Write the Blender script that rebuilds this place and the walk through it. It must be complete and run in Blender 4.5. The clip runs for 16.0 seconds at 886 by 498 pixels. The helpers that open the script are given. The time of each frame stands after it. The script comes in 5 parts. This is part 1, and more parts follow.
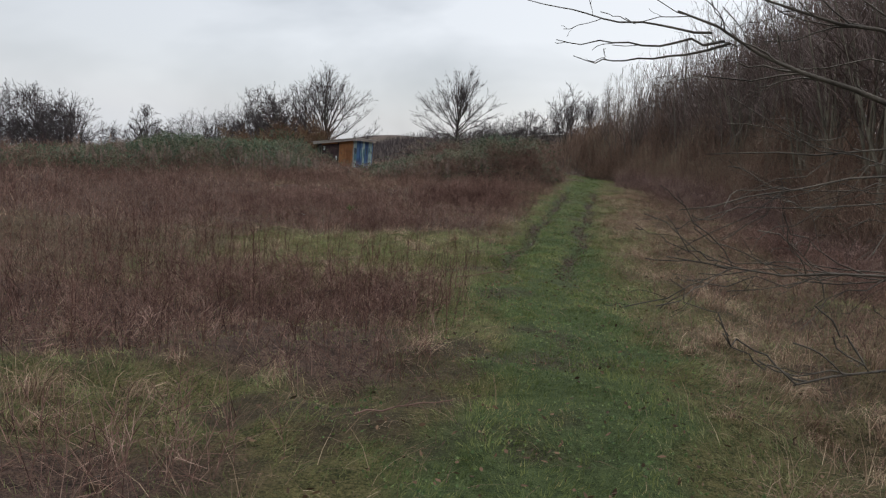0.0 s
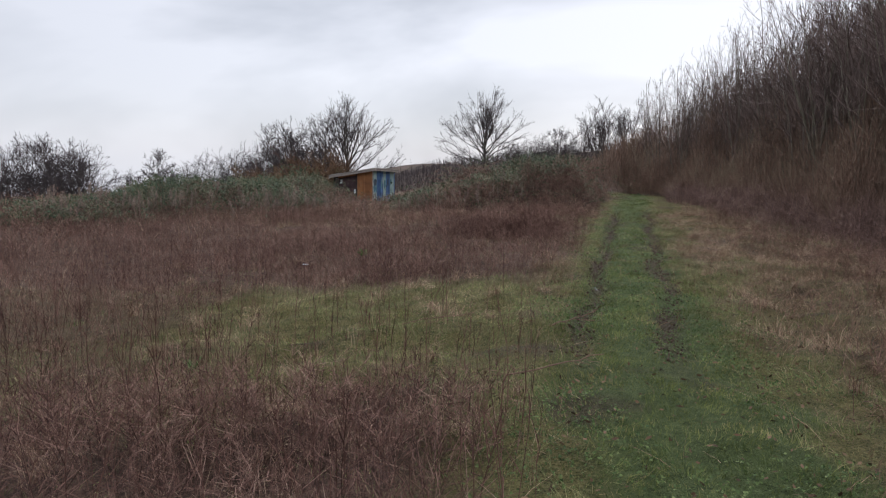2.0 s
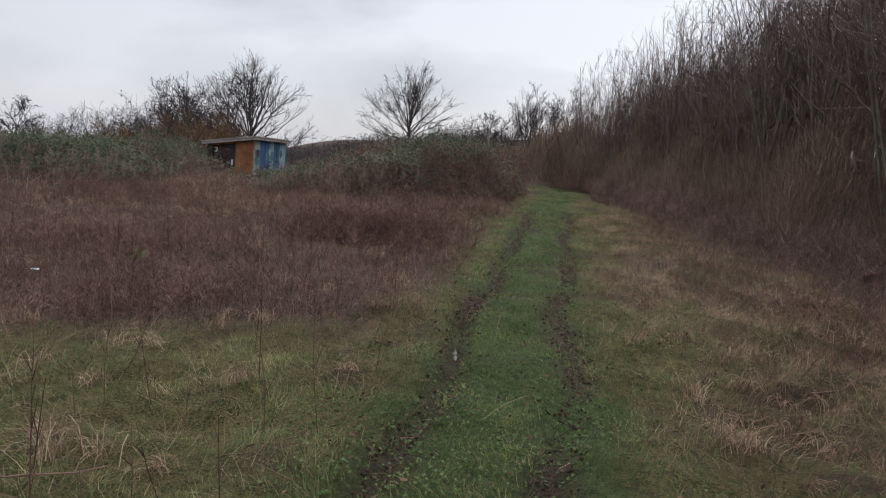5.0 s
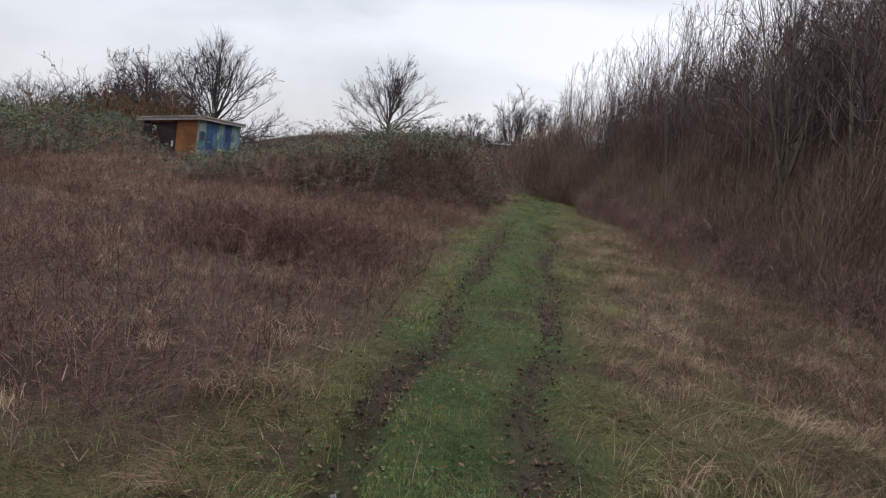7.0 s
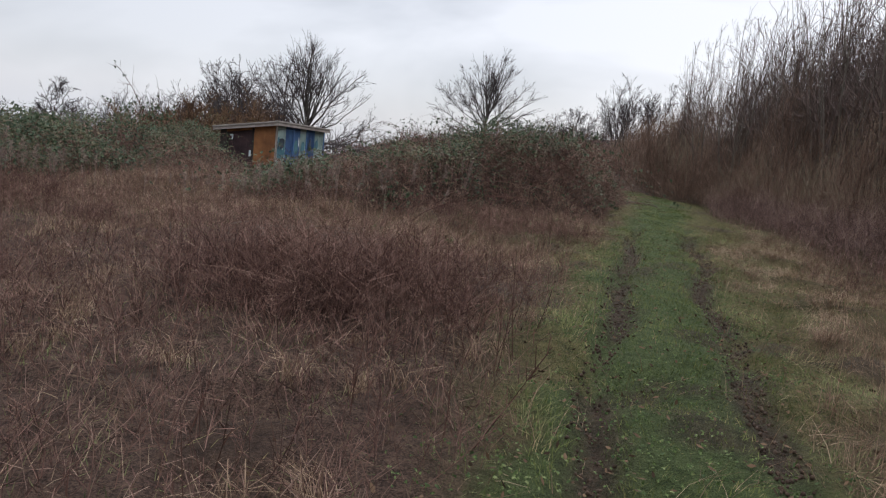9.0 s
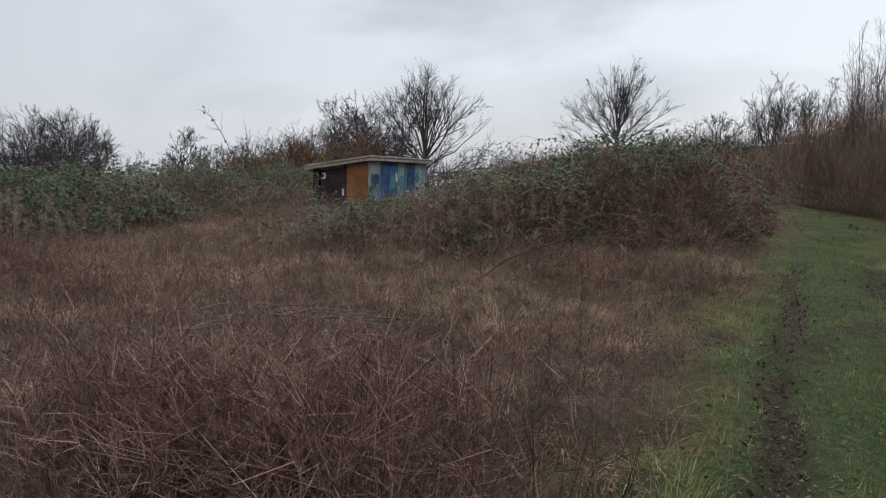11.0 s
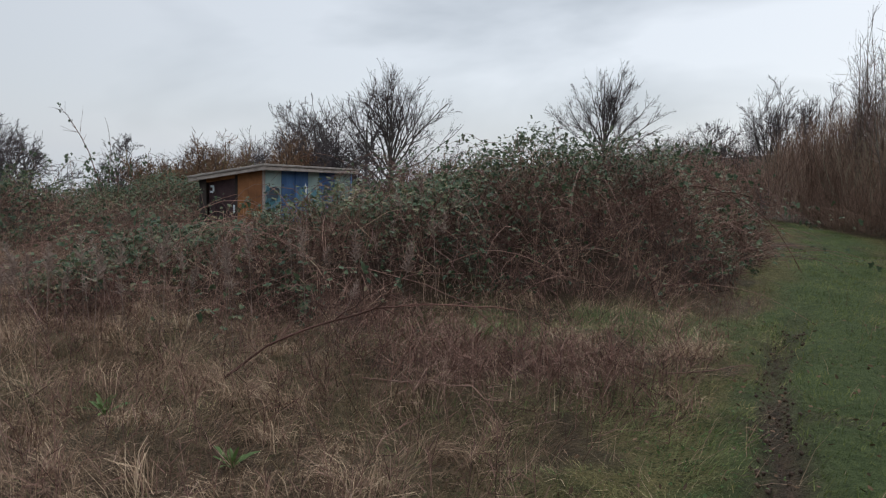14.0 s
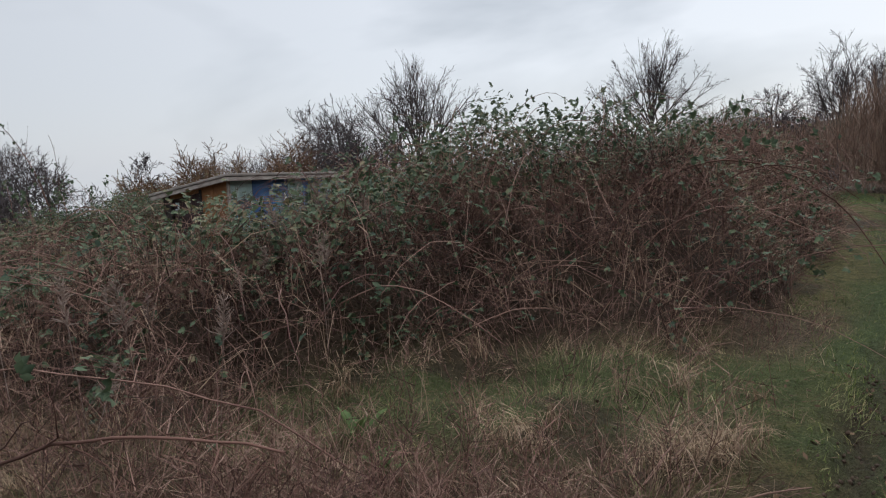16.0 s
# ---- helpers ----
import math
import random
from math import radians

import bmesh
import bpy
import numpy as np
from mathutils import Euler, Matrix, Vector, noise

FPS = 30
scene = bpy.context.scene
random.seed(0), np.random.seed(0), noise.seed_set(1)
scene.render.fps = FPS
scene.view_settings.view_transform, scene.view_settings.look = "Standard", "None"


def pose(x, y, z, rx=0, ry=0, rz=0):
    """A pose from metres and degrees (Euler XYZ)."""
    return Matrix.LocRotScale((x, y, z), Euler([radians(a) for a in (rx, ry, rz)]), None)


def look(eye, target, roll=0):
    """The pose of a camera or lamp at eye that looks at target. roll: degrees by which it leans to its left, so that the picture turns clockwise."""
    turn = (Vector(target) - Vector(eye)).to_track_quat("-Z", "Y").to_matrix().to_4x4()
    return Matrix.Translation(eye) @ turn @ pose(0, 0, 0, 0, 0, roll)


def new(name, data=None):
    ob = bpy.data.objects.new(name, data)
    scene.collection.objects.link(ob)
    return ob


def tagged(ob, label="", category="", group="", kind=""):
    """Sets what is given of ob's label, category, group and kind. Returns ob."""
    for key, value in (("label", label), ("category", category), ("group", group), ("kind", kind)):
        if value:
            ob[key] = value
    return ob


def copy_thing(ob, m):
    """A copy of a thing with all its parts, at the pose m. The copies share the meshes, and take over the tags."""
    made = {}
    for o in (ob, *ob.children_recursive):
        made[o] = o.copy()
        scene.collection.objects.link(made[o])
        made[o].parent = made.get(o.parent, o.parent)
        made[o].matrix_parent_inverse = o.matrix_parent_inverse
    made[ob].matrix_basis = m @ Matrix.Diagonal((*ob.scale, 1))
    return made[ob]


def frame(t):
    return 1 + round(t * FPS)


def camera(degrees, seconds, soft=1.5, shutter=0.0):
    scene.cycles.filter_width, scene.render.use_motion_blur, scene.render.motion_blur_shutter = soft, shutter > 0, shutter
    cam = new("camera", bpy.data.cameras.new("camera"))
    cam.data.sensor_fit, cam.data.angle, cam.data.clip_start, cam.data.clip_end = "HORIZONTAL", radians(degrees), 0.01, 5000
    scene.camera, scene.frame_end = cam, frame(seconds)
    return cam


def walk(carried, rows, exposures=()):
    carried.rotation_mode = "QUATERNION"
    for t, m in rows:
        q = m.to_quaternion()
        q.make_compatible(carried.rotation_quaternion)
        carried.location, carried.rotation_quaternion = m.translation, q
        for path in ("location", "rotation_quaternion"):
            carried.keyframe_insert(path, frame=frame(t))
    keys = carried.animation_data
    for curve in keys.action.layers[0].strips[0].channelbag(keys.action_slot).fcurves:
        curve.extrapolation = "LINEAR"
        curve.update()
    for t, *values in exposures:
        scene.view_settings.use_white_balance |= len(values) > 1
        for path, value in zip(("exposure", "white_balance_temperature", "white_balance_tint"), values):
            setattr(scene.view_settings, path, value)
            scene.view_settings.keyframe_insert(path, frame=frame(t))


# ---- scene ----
cam = camera(65.2, 16.0, soft=1.2)
# seconds, eye x, y, z, yaw to the left, pitch up, roll
ROWS = [
    (0.0, 0.000, 0.000, 1.500, -0.18, -9.07, 4.62),
    (0.5, -0.049, 0.760, 1.365, -3.98, -11.95, 3.49),
    (1.0, -0.076, 1.541, 1.311, -3.06, -13.55, 2.13),
    (1.5, -0.108, 2.392, 1.334, 1.23, -11.60, -0.79),
    (2.0, -0.036, 3.151, 1.421, 2.69, -7.06, 0.64),
    (2.5, 0.156, 3.821, 1.472, 1.29, -8.49, 1.67),
    (3.0, 0.391, 4.491, 1.483, -0.16, -8.65, 4.14),
    (3.5, 0.617, 5.199, 1.458, 1.90, -8.06, 3.17),
    (4.0, 0.835, 5.909, 1.423, 2.80, -7.72, 3.65),
    (4.5, 1.055, 6.623, 1.412, -0.07, -8.05, 4.06),
    (5.0, 1.201, 7.313, 1.406, -3.15, -8.36, 5.15),
    (5.2, 1.252, 7.588, 1.401, -4.82, -9.43, 5.64),
    (7.3, 1.784, 10.619, 1.263, -4.14, -7.93, 9.79),
    (7.5, 1.778, 10.914, 1.250, -2.91, -8.45, 9.91),
    (8.0, 1.728, 11.640, 1.221, 3.94, -8.93, 6.46),
    (8.2, 1.716, 11.920, 1.215, 3.16, -8.46, 6.67),
    (10.3, 2.089, 14.522, 1.311, 7.89, -10.16, 2.37),
    (10.5, 2.143, 14.779, 1.329, 10.53, -9.11, 1.92),
    (11.0, 2.262, 15.433, 1.369, 15.23, -8.02, 2.08),
    (11.5, 2.363, 16.080, 1.382, 15.62, -6.85, 2.54),
    (12.0, 2.495, 16.730, 1.382, 15.95, -6.76, 2.57),
    (12.5, 2.605, 17.369, 1.385, 17.64, -5.04, 2.79),
    (13.0, 2.759, 18.002, 1.376, 17.94, -5.69, 2.63),
    (13.5, 2.953, 18.661, 1.363, 15.78, -7.73, 1.15),
    (14.0, 3.123, 19.341, 1.363, 15.38, -7.14, 2.06),
    (14.5, 3.284, 20.012, 1.370, 15.83, -7.66, 0.28),
    (15.0, 3.417, 20.661, 1.390, 17.48, -7.76, -1.39),
    (15.5, 3.543, 21.285, 1.391, 20.99, -5.22, -1.57),
    (16.0, 3.620, 21.867, 1.316, 20.47, -7.52, -2.60),
]
walk(cam,
     [(t, pose(x, y, z, 0, 0, yaw) @ pose(0, 0, 0, 90 + pitch) @ pose(0, 0, 0, 0, 0, roll)) for t, x, y, z, yaw, pitch, roll in ROWS],
     [(0.0, -0.05, 6500, 8), (0.5, 0.33, 6450, 17), (0.8, 0.85, 5900, 13), (1.0, 1.05, 5750, 14), (1.2, 0.85, 5850, 14), (1.5, 0.58, 6250, 20), (1.8, 0.38, 6350, 15),
      (2.0, 0.1, 6400, 12), (2.4, -0.08, 6450, 11), (3.0, 0.04, 6450, 12), (3.5, -0.04, 6450, 11), (4.5, -0.07, 6450, 11), (5.0, -0.03, 6450, 11), (7.5, 0.08, 6450, 11), (8.2, 0.08, 6450, 11),
      (10.4, 0.0, 6400, 10), (12.0, -0.08, 6300, 6), (13.5, -0.06, 6350, 7), (15.5, -0.08, 6300, 7), (16.0, 0.0, 6400, 8)])

# ---------------------------------------------------------------- sky and sun
SUN_AZ, SUN_EL = radians(25), radians(34)
world = bpy.data.worlds.new("overcast_sky")
scene.world = world
world.use_nodes = True
wt = world.node_tree
wt.nodes.clear()


def wnode(kind):
    return wt.nodes.new(kind)


w_out = wnode("ShaderNodeOutputWorld")
w_add = wnode("ShaderNodeAddShader")
w_sky = wnode("ShaderNodeTexSky")
w_sky.sky_type, w_sky.sun_disc, w_sky.sun_elevation, w_sky.sun_rotation = "NISHITA", False, SUN_EL, SUN_AZ
w_bg = wnode("ShaderNodeBackground")
w_bg.inputs["Strength"].default_value = 0.012
w_cl = wnode("ShaderNodeBackground")
w_z = wnode("ShaderNodeSeparateXYZ")
w_lift = wnode("ShaderNodeMapRange")  # an overcast sky is two to three times brighter overhead than low down
w_lift.inputs["From Min"].default_value, w_lift.inputs["From Max"].default_value = 0.30, 1.0
w_lift.inputs["To Min"].default_value, w_lift.inputs["To Max"].default_value = 0.98, 4.2
w_tc = wnode("ShaderNodeTexCoord")
w_map = wnode("ShaderNodeMapping")
w_map.inputs["Scale"].default_value = (1.0, 0.8, 2.1)
w_map.inputs["Rotation"].default_value = (0.0, radians(-24), radians(20))
w_n1 = wnode("ShaderNodeTexNoise")
w_n1.inputs["Scale"].default_value = 1.55
w_n1.inputs["Detail"].default_value = 5.0
w_n1.inputs["Roughness"].default_value = 0.5
w_n1.inputs["Distortion"].default_value = 0.5
w_ramp = wnode("ShaderNodeValToRGB")
for e, (p, c) in zip(w_ramp.color_ramp.elements, ((0.37, (0.47, 0.50, 0.555, 1)), (0.59, (0.79, 0.815, 0.88, 1)))):
    e.position, e.color = p, c
wt.links.new(w_tc.outputs["Generated"], w_map.inputs["Vector"])
wt.links.new(w_tc.outputs["Generated"], w_z.inputs["Vector"])
wt.links.new(w_z.outputs["Z"], w_lift.inputs["Value"])
w_dot = wnode("ShaderNodeVectorMath")
w_dot.operation = "DOT_PRODUCT"
w_dot.inputs[1].default_value = (math.sin(SUN_AZ) * math.cos(SUN_EL), math.cos(SUN_AZ) * math.cos(SUN_EL), math.sin(SUN_EL))
w_glow = wnode("ShaderNodeMapRange")  # the veiled sun brightens its side of the sky
w_glow.inputs["From Min"].default_value, w_glow.inputs["From Max"].default_value = 0.2, 0.95
w_glow.inputs["To Min"].default_value, w_glow.inputs["To Max"].default_value = 0.76, 1.02
w_mul = wnode("ShaderNodeMath")
w_mul.operation = "MULTIPLY"
wt.links.new(w_tc.outputs["Generated"], w_dot.inputs[0])
wt.links.new(w_dot.outputs["Value"], w_glow.inputs["Value"])
wt.links.new(w_lift.outputs["Result"], w_mul.inputs[0])
wt.links.new(w_glow.outputs["Result"], w_mul.inputs[1])
wt.links.new(w_mul.outputs[0], w_cl.inputs["Strength"])
wt.links.new(w_map.outputs["Vector"], w_n1.inputs["Vector"])
wt.links.new(w_n1.outputs["Fac"], w_ramp.inputs["Fac"])
wt.links.new(w_ramp.outputs["Color"], w_cl.inputs["Color"])
wt.links.new(w_sky.outputs["Color"], w_bg.inputs["Color"])
wt.links.new(w_bg.outputs["Background"], w_add.inputs[0])
wt.links.new(w_cl.outputs["Background"], w_add.inputs[1])
wt.links.new(w_add.outputs["Shader"], w_out.inputs["Surface"])

sun = new("sun", bpy.data.lights.new("sun", "SUN"))
sun.data.energy, sun.data.angle, sun.data.color = 1.0, radians(25), (1.0, 0.98, 0.95)
sun.matrix_world = look((40 * math.sin(SUN_AZ), 40 * math.cos(SUN_AZ), 40 * math.tan(SUN_EL)), (0, 0, 0))

# ---------------------------------------------------------------- materials
def material(name, low, high, scale=6.0, rough=0.85, bump=0.0, island=0.0, third=None, metal=0.0, spec=0.3, fine=60.0, through_light=0.0):
    """Two colours mixed by coarse and fine noise, shifted piece by piece where island is set; third: a rarer colour."""
    m = bpy.data.materials.new(name)
    m.use_nodes = True
    nt = m.node_tree
    bsdf = nt.nodes["Principled BSDF"]
    bsdf.inputs["Roughness"].default_value = rough
    bsdf.inputs["Metallic"].default_value = metal
    bsdf.inputs["Specular IOR Level"].default_value = spec
    tc = nt.nodes.new("ShaderNodeTexCoord")
    coarse = nt.nodes.new("ShaderNodeTexNoise")
    coarse.inputs["Scale"].default_value = scale
    coarse.inputs["Detail"].default_value = 4
    grain = nt.nodes.new("ShaderNodeTexNoise")
    grain.inputs["Scale"].default_value = fine
    grain.inputs["Detail"].default_value = 3
    nt.links.new(tc.outputs["Object"], coarse.inputs["Vector"])
    nt.links.new(tc.outputs["Object"], grain.inputs["Vector"])
    both = nt.nodes.new("ShaderNodeMath")
    both.operation = "MULTIPLY_ADD"
    both.inputs[1].default_value = 0.4
    nt.links.new(grain.outputs["Fac"], both.inputs[0])
    half = nt.nodes.new("ShaderNodeMath")
    half.operation = "MULTIPLY_ADD"
    half.inputs[1].default_value, half.inputs[2].default_value = 1.7, -0.55
    nt.links.new(coarse.outputs["Fac"], half.inputs[0])
    nt.links.new(half.outputs[0], both.inputs[2])
    fac = both.outputs[0]
    if island:
        geo = nt.nodes.new("ShaderNodeNewGeometry")
        shift = nt.nodes.new("ShaderNodeMath")
        shift.operation = "MULTIPLY_ADD"
        shift.inputs[1].default_value = island
        nt.links.new(geo.outputs["Random Per Island"], shift.inputs[0])
        less = nt.nodes.new("ShaderNodeMath")
        less.operation = "SUBTRACT"
        less.inputs[1].default_value = island / 2
        nt.links.new(fac, less.inputs[0])
        nt.links.new(less.outputs[0], shift.inputs[2])
        fac = shift.outputs[0]
    ramp = nt.nodes.new("ShaderNodeValToRGB")
    ramp.color_ramp.elements[0].position, ramp.color_ramp.elements[0].color = 0.15, (*low, 1)
    ramp.color_ramp.elements[1].position, ramp.color_ramp.elements[1].color = 0.8, (*high, 1)
    if third:
        e = ramp.color_ramp.elements.new(1.0)
        e.color = (*third, 1)
    nt.links.new(fac, ramp.inputs["Fac"])
    nt.links.new(ramp.outputs["Color"], bsdf.inputs["Base Color"])
    if through_light:
        thin = nt.nodes.new("ShaderNodeBsdfTranslucent")
        nt.links.new(ramp.outputs["Color"], thin.inputs["Color"])
        mix = nt.nodes.new("ShaderNodeMixShader")
        mix.inputs["Fac"].default_value = through_light
        nt.links.new(bsdf.outputs[0], mix.inputs[1])
        nt.links.new(thin.outputs[0], mix.inputs[2])
        nt.links.new(mix.outputs[0], nt.nodes["Material Output"].inputs["Surface"])
    if bump:
        b = nt.nodes.new("ShaderNodeBump")
        b.inputs["Strength"].default_value = bump
        b.inputs["Distance"].default_value = 0.02
        nt.links.new(grain.outputs["Fac"], b.inputs["Height"])
        nt.links.new(b.outputs["Normal"], bsdf.inputs["Normal"])
    return m


def ground_material():
    """Soil, litter, grass and mud, shared out by the ground's cover layer (red: path grass, green: mud and the shade
    painted under the brambles, blue: dead litter).
    """
    m = bpy.data.materials.new("meadow_soil")
    m.use_nodes = True
    nt = m.node_tree
    bsdf = nt.nodes["Principled BSDF"]
    tc = nt.nodes.new("ShaderNodeTexCoord")
    att = nt.nodes.new("ShaderNodeAttribute")
    att.attribute_name = "cover"
    sep = nt.nodes.new("ShaderNodeSeparateColor")
    nt.links.new(att.outputs["Color"], sep.inputs["Color"])

    def noise_ramp(scale, a, b, lo=0.40, hi=0.62, detail=6):
        n = nt.nodes.new("ShaderNodeTexNoise")
        n.inputs["Scale"].default_value, n.inputs["Detail"].default_value, n.inputs["Roughness"].default_value = scale, detail, 0.7
        nt.links.new(tc.outputs["Object"], n.inputs["Vector"])
        r = nt.nodes.new("ShaderNodeValToRGB")
        r.color_ramp.elements[0].position, r.color_ramp.elements[0].color = lo, (*a, 1)
        r.color_ramp.elements[1].position, r.color_ramp.elements[1].color = hi, (*b, 1)
        n2 = nt.nodes.new("ShaderNodeTexNoise")
        n2.inputs["Scale"].default_value, n2.inputs["Detail"].default_value, n2.inputs["Roughness"].default_value = scale * 7.5, 3, 0.6
        nt.links.new(tc.outputs["Object"], n2.inputs["Vector"])
        both = nt.nodes.new("ShaderNodeMix")
        both.inputs["Factor"].default_value = 0.55
        nt.links.new(n.outputs["Fac"], both.inputs["A"])
        nt.links.new(n2.outputs["Fac"], both.inputs["B"])
        nt.links.new(both.outputs["Result"], r.inputs["Fac"])
        return n, r

    def mixed(a, b, f):
        x = nt.nodes.new("ShaderNodeMix")
        x.data_type = "RGBA"
        nt.links.new(f, x.inputs["Factor"])
        nt.links.new(a, x.inputs["A"])
        nt.links.new(b, x.inputs["B"])
        return x.outputs["Result"]

    n0, verge = noise_ramp(9, (0.030, 0.034, 0.010), (0.165, 0.14, 0.058))
    n1, green = noise_ramp(14, (0.026, 0.040, 0.013), (0.10, 0.128, 0.048))
    n2, litter = noise_ramp(11, (0.029, 0.018, 0.014), (0.155, 0.098, 0.072))
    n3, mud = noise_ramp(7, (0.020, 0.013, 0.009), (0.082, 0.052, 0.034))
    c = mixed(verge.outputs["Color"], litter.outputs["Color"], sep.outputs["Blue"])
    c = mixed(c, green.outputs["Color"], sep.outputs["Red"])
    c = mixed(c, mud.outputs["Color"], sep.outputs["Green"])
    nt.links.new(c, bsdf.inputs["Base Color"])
    bsdf.inputs["Specular IOR Level"].default_value = 0.12
    wet = nt.nodes.new("ShaderNodeMath")
    wet.operation = "MULTIPLY_ADD"
    wet.inputs[1].default_value, wet.inputs[2].default_value = -0.12, 0.95
    nt.links.new(sep.outputs["Green"], wet.inputs[0])
    nt.links.new(wet.outputs[0], bsdf.inputs["Roughness"])
    fine_n, _ = noise_ramp(45, (0, 0, 0), (1, 1, 1))
    b = nt.nodes.new("ShaderNodeBump")
    b.inputs["Strength"].default_value, b.inputs["Distance"].default_value = 1.0, 0.07
    nt.links.new(fine_n.outputs["Fac"], b.inputs["Height"])
    nt.links.new(b.outputs["Normal"], bsdf.inputs["Normal"])
    return m


GROUND = ground_material()
PATH_GRASS = material("short_grass", (0.053, 0.076, 0.023), (0.172, 0.192, 0.064), 1.4, 0.75, island=0.75, third=(0.29, 0.24, 0.12), spec=0.12, through_light=0.3)
ROUGH_GRASS = material("rough_grass", (0.060, 0.087, 0.029), (0.225, 0.225, 0.104), 1.8, 0.75, island=0.6, third=(0.40, 0.31, 0.16), spec=0.12, through_light=0.3)
STRAW = material("dead_straw", (0.110, 0.066, 0.044), (0.285, 0.197, 0.13), 1.3, 0.8, island=0.9, third=(0.40, 0.30, 0.20), spec=0.15, through_light=0.2)
DEAD_STEM = material("dead_weed_stem", (0.062, 0.034, 0.028), (0.21, 0.120, 0.094), 1.3, 0.9, island=0.95, third=(0.29, 0.195, 0.15), spec=0.15)
SEED_FLUFF = material("seed_fluff", (0.15, 0.108, 0.09), (0.28, 0.215, 0.18), 2.0, 0.95, island=0.5, spec=0.1, through_light=0.3)
BRAMBLE_LEAF = material("bramble_leaf", (0.026, 0.044, 0.024), (0.092, 0.120, 0.062), 1.1, 0.6, island=0.9, third=(0.15, 0.12, 0.066), spec=0.22, through_light=0.2)
BRAMBLE_CANE = material("bramble_cane", (0.08, 0.035, 0.03), (0.21, 0.125, 0.095), 2.0, 0.8, island=0.8, spec=0.2)
DEAD_TWIG = material("dead_bramble_twig", (0.060, 0.034, 0.028), (0.215, 0.132, 0.10), 1.1, 0.9, island=1.0, third=(0.33, 0.235, 0.165), spec=0.15)
BARK = material("grey_bark", (0.028, 0.024, 0.021), (0.085, 0.074, 0.060), 5.0, 0.9, 0.6, third=(0.10, 0.115, 0.07))
BOUGH_BARK = material("lichened_bough", (0.030, 0.024, 0.019), (0.095, 0.080, 0.062), 5.0, 0.9, 0.6, third=(0.11, 0.12, 0.075))
TWIG = material("bare_twig", (0.068, 0.050, 0.045), (0.175, 0.128, 0.112), 1.0, 0.85, island=0.6, spec=0.2)
FAR_TWIG = material("far_bare_twig", (0.036, 0.030, 0.032), (0.095, 0.079, 0.078), 0.5, 0.9, island=0.5, spec=0.15)
HEDGE_TWIG = material("hedge_twig", (0.092, 0.058, 0.043), (0.25, 0.162, 0.119), 0.5, 0.9, island=0.9, third=(0.25, 0.205, 0.145), spec=0.15)
POLE_BARK = material("pale_pole_bark", (0.09, 0.08, 0.06), (0.215, 0.195, 0.15), 3.0, 0.85, 0.3, spec=0.2)
SAPLING_BARK = material("sapling_bark", (0.080, 0.068, 0.055), (0.19, 0.166, 0.134), 3.0, 0.85, 0.3, spec=0.2)
RUSSET_TWIG = material("russet_twig", (0.075, 0.042, 0.026), (0.185, 0.115, 0.066), 0.8, 0.9, island=0.8, third=(0.13, 0.14, 0.07), spec=0.15)
STOOL_BARK = material("green_grey_stool_bark", (0.085, 0.078, 0.052), (0.215, 0.195, 0.135), 2.0, 0.85, island=0.6, spec=0.2)
PALE_STEM = material("pinkish_dead_stem", (0.085, 0.053, 0.046), (0.26, 0.168, 0.142), 1.3, 0.9, island=0.95, third=(0.34, 0.245, 0.20), spec=0.15)
DARK_STEM = material("dark_dock_stem", (0.050, 0.026, 0.020), (0.135, 0.072, 0.055), 1.3, 0.9, island=0.8, spec=0.15)
HERB_LEAF = material("low_herb_leaf", (0.037, 0.066, 0.022), (0.106, 0.150, 0.046), 2.5, 0.7, island=0.8, third=(0.17, 0.20, 0.08), spec=0.2, through_light=0.25)
LITTER = material("fallen_leaf", (0.04, 0.026, 0.016), (0.12, 0.075, 0.045), 3.0, 0.9, island=0.9, spec=0.1)
CLOD = material("mud_clod", (0.022, 0.014, 0.010), (0.075, 0.048, 0.032), 8.0, 0.9, 0.5, spec=0.2)
DEAD_WOOD = material("bleached_wood", (0.07, 0.053, 0.042), (0.18, 0.145, 0.115), 6.0, 0.85, 0.5, spec=0.2)
WATER = material("puddle_water", (0.03, 0.025, 0.02), (0.05, 0.042, 0.035), 3.0, 0.06, spec=0.6)
ORANGE_BOARD = material("orange_board", (0.15, 0.062, 0.024), (0.29, 0.13, 0.05), 3.0, 0.75, 0.4, third=(0.36, 0.20, 0.10))
MAROON_BOARD = material("maroon_board", (0.022, 0.012, 0.014), (0.060, 0.034, 0.036), 4.0, 0.7, 0.4)
DARK_BOARD = material("dark_board", (0.018, 0.015, 0.014), (0.05, 0.04, 0.035), 4.0, 0.8, 0.4)
ROOF_FELT = material("roof_felt", (0.14, 0.12, 0.105), (0.28, 0.25, 0.22), 3.0, 0.9, 0.5, third=(0.18, 0.20, 0.13))
FASCIA = material("weathered_fascia", (0.19, 0.16, 0.14), (0.36, 0.315, 0.28), 5.0, 0.85, 0.4)
BLUE_SHEET = material("blue_sheet", (0.035, 0.085, 0.22), (0.085, 0.19, 0.38), 2.5, 0.6, 0.2, third=(0.22, 0.32, 0.42))
PALE_SHEET = material("pale_sheet", (0.25, 0.35, 0.33), (0.44, 0.56, 0.52), 3.0, 0.7, 0.2)
BLACK_PAINT = material("black_spray_paint", (0.012, 0.02, 0.03), (0.04, 0.06, 0.08), 6.0, 0.6)
WHITE_PAINT = material("white_spray_paint", (0.45, 0.52, 0.55), (0.70, 0.76, 0.78), 6.0, 0.6)
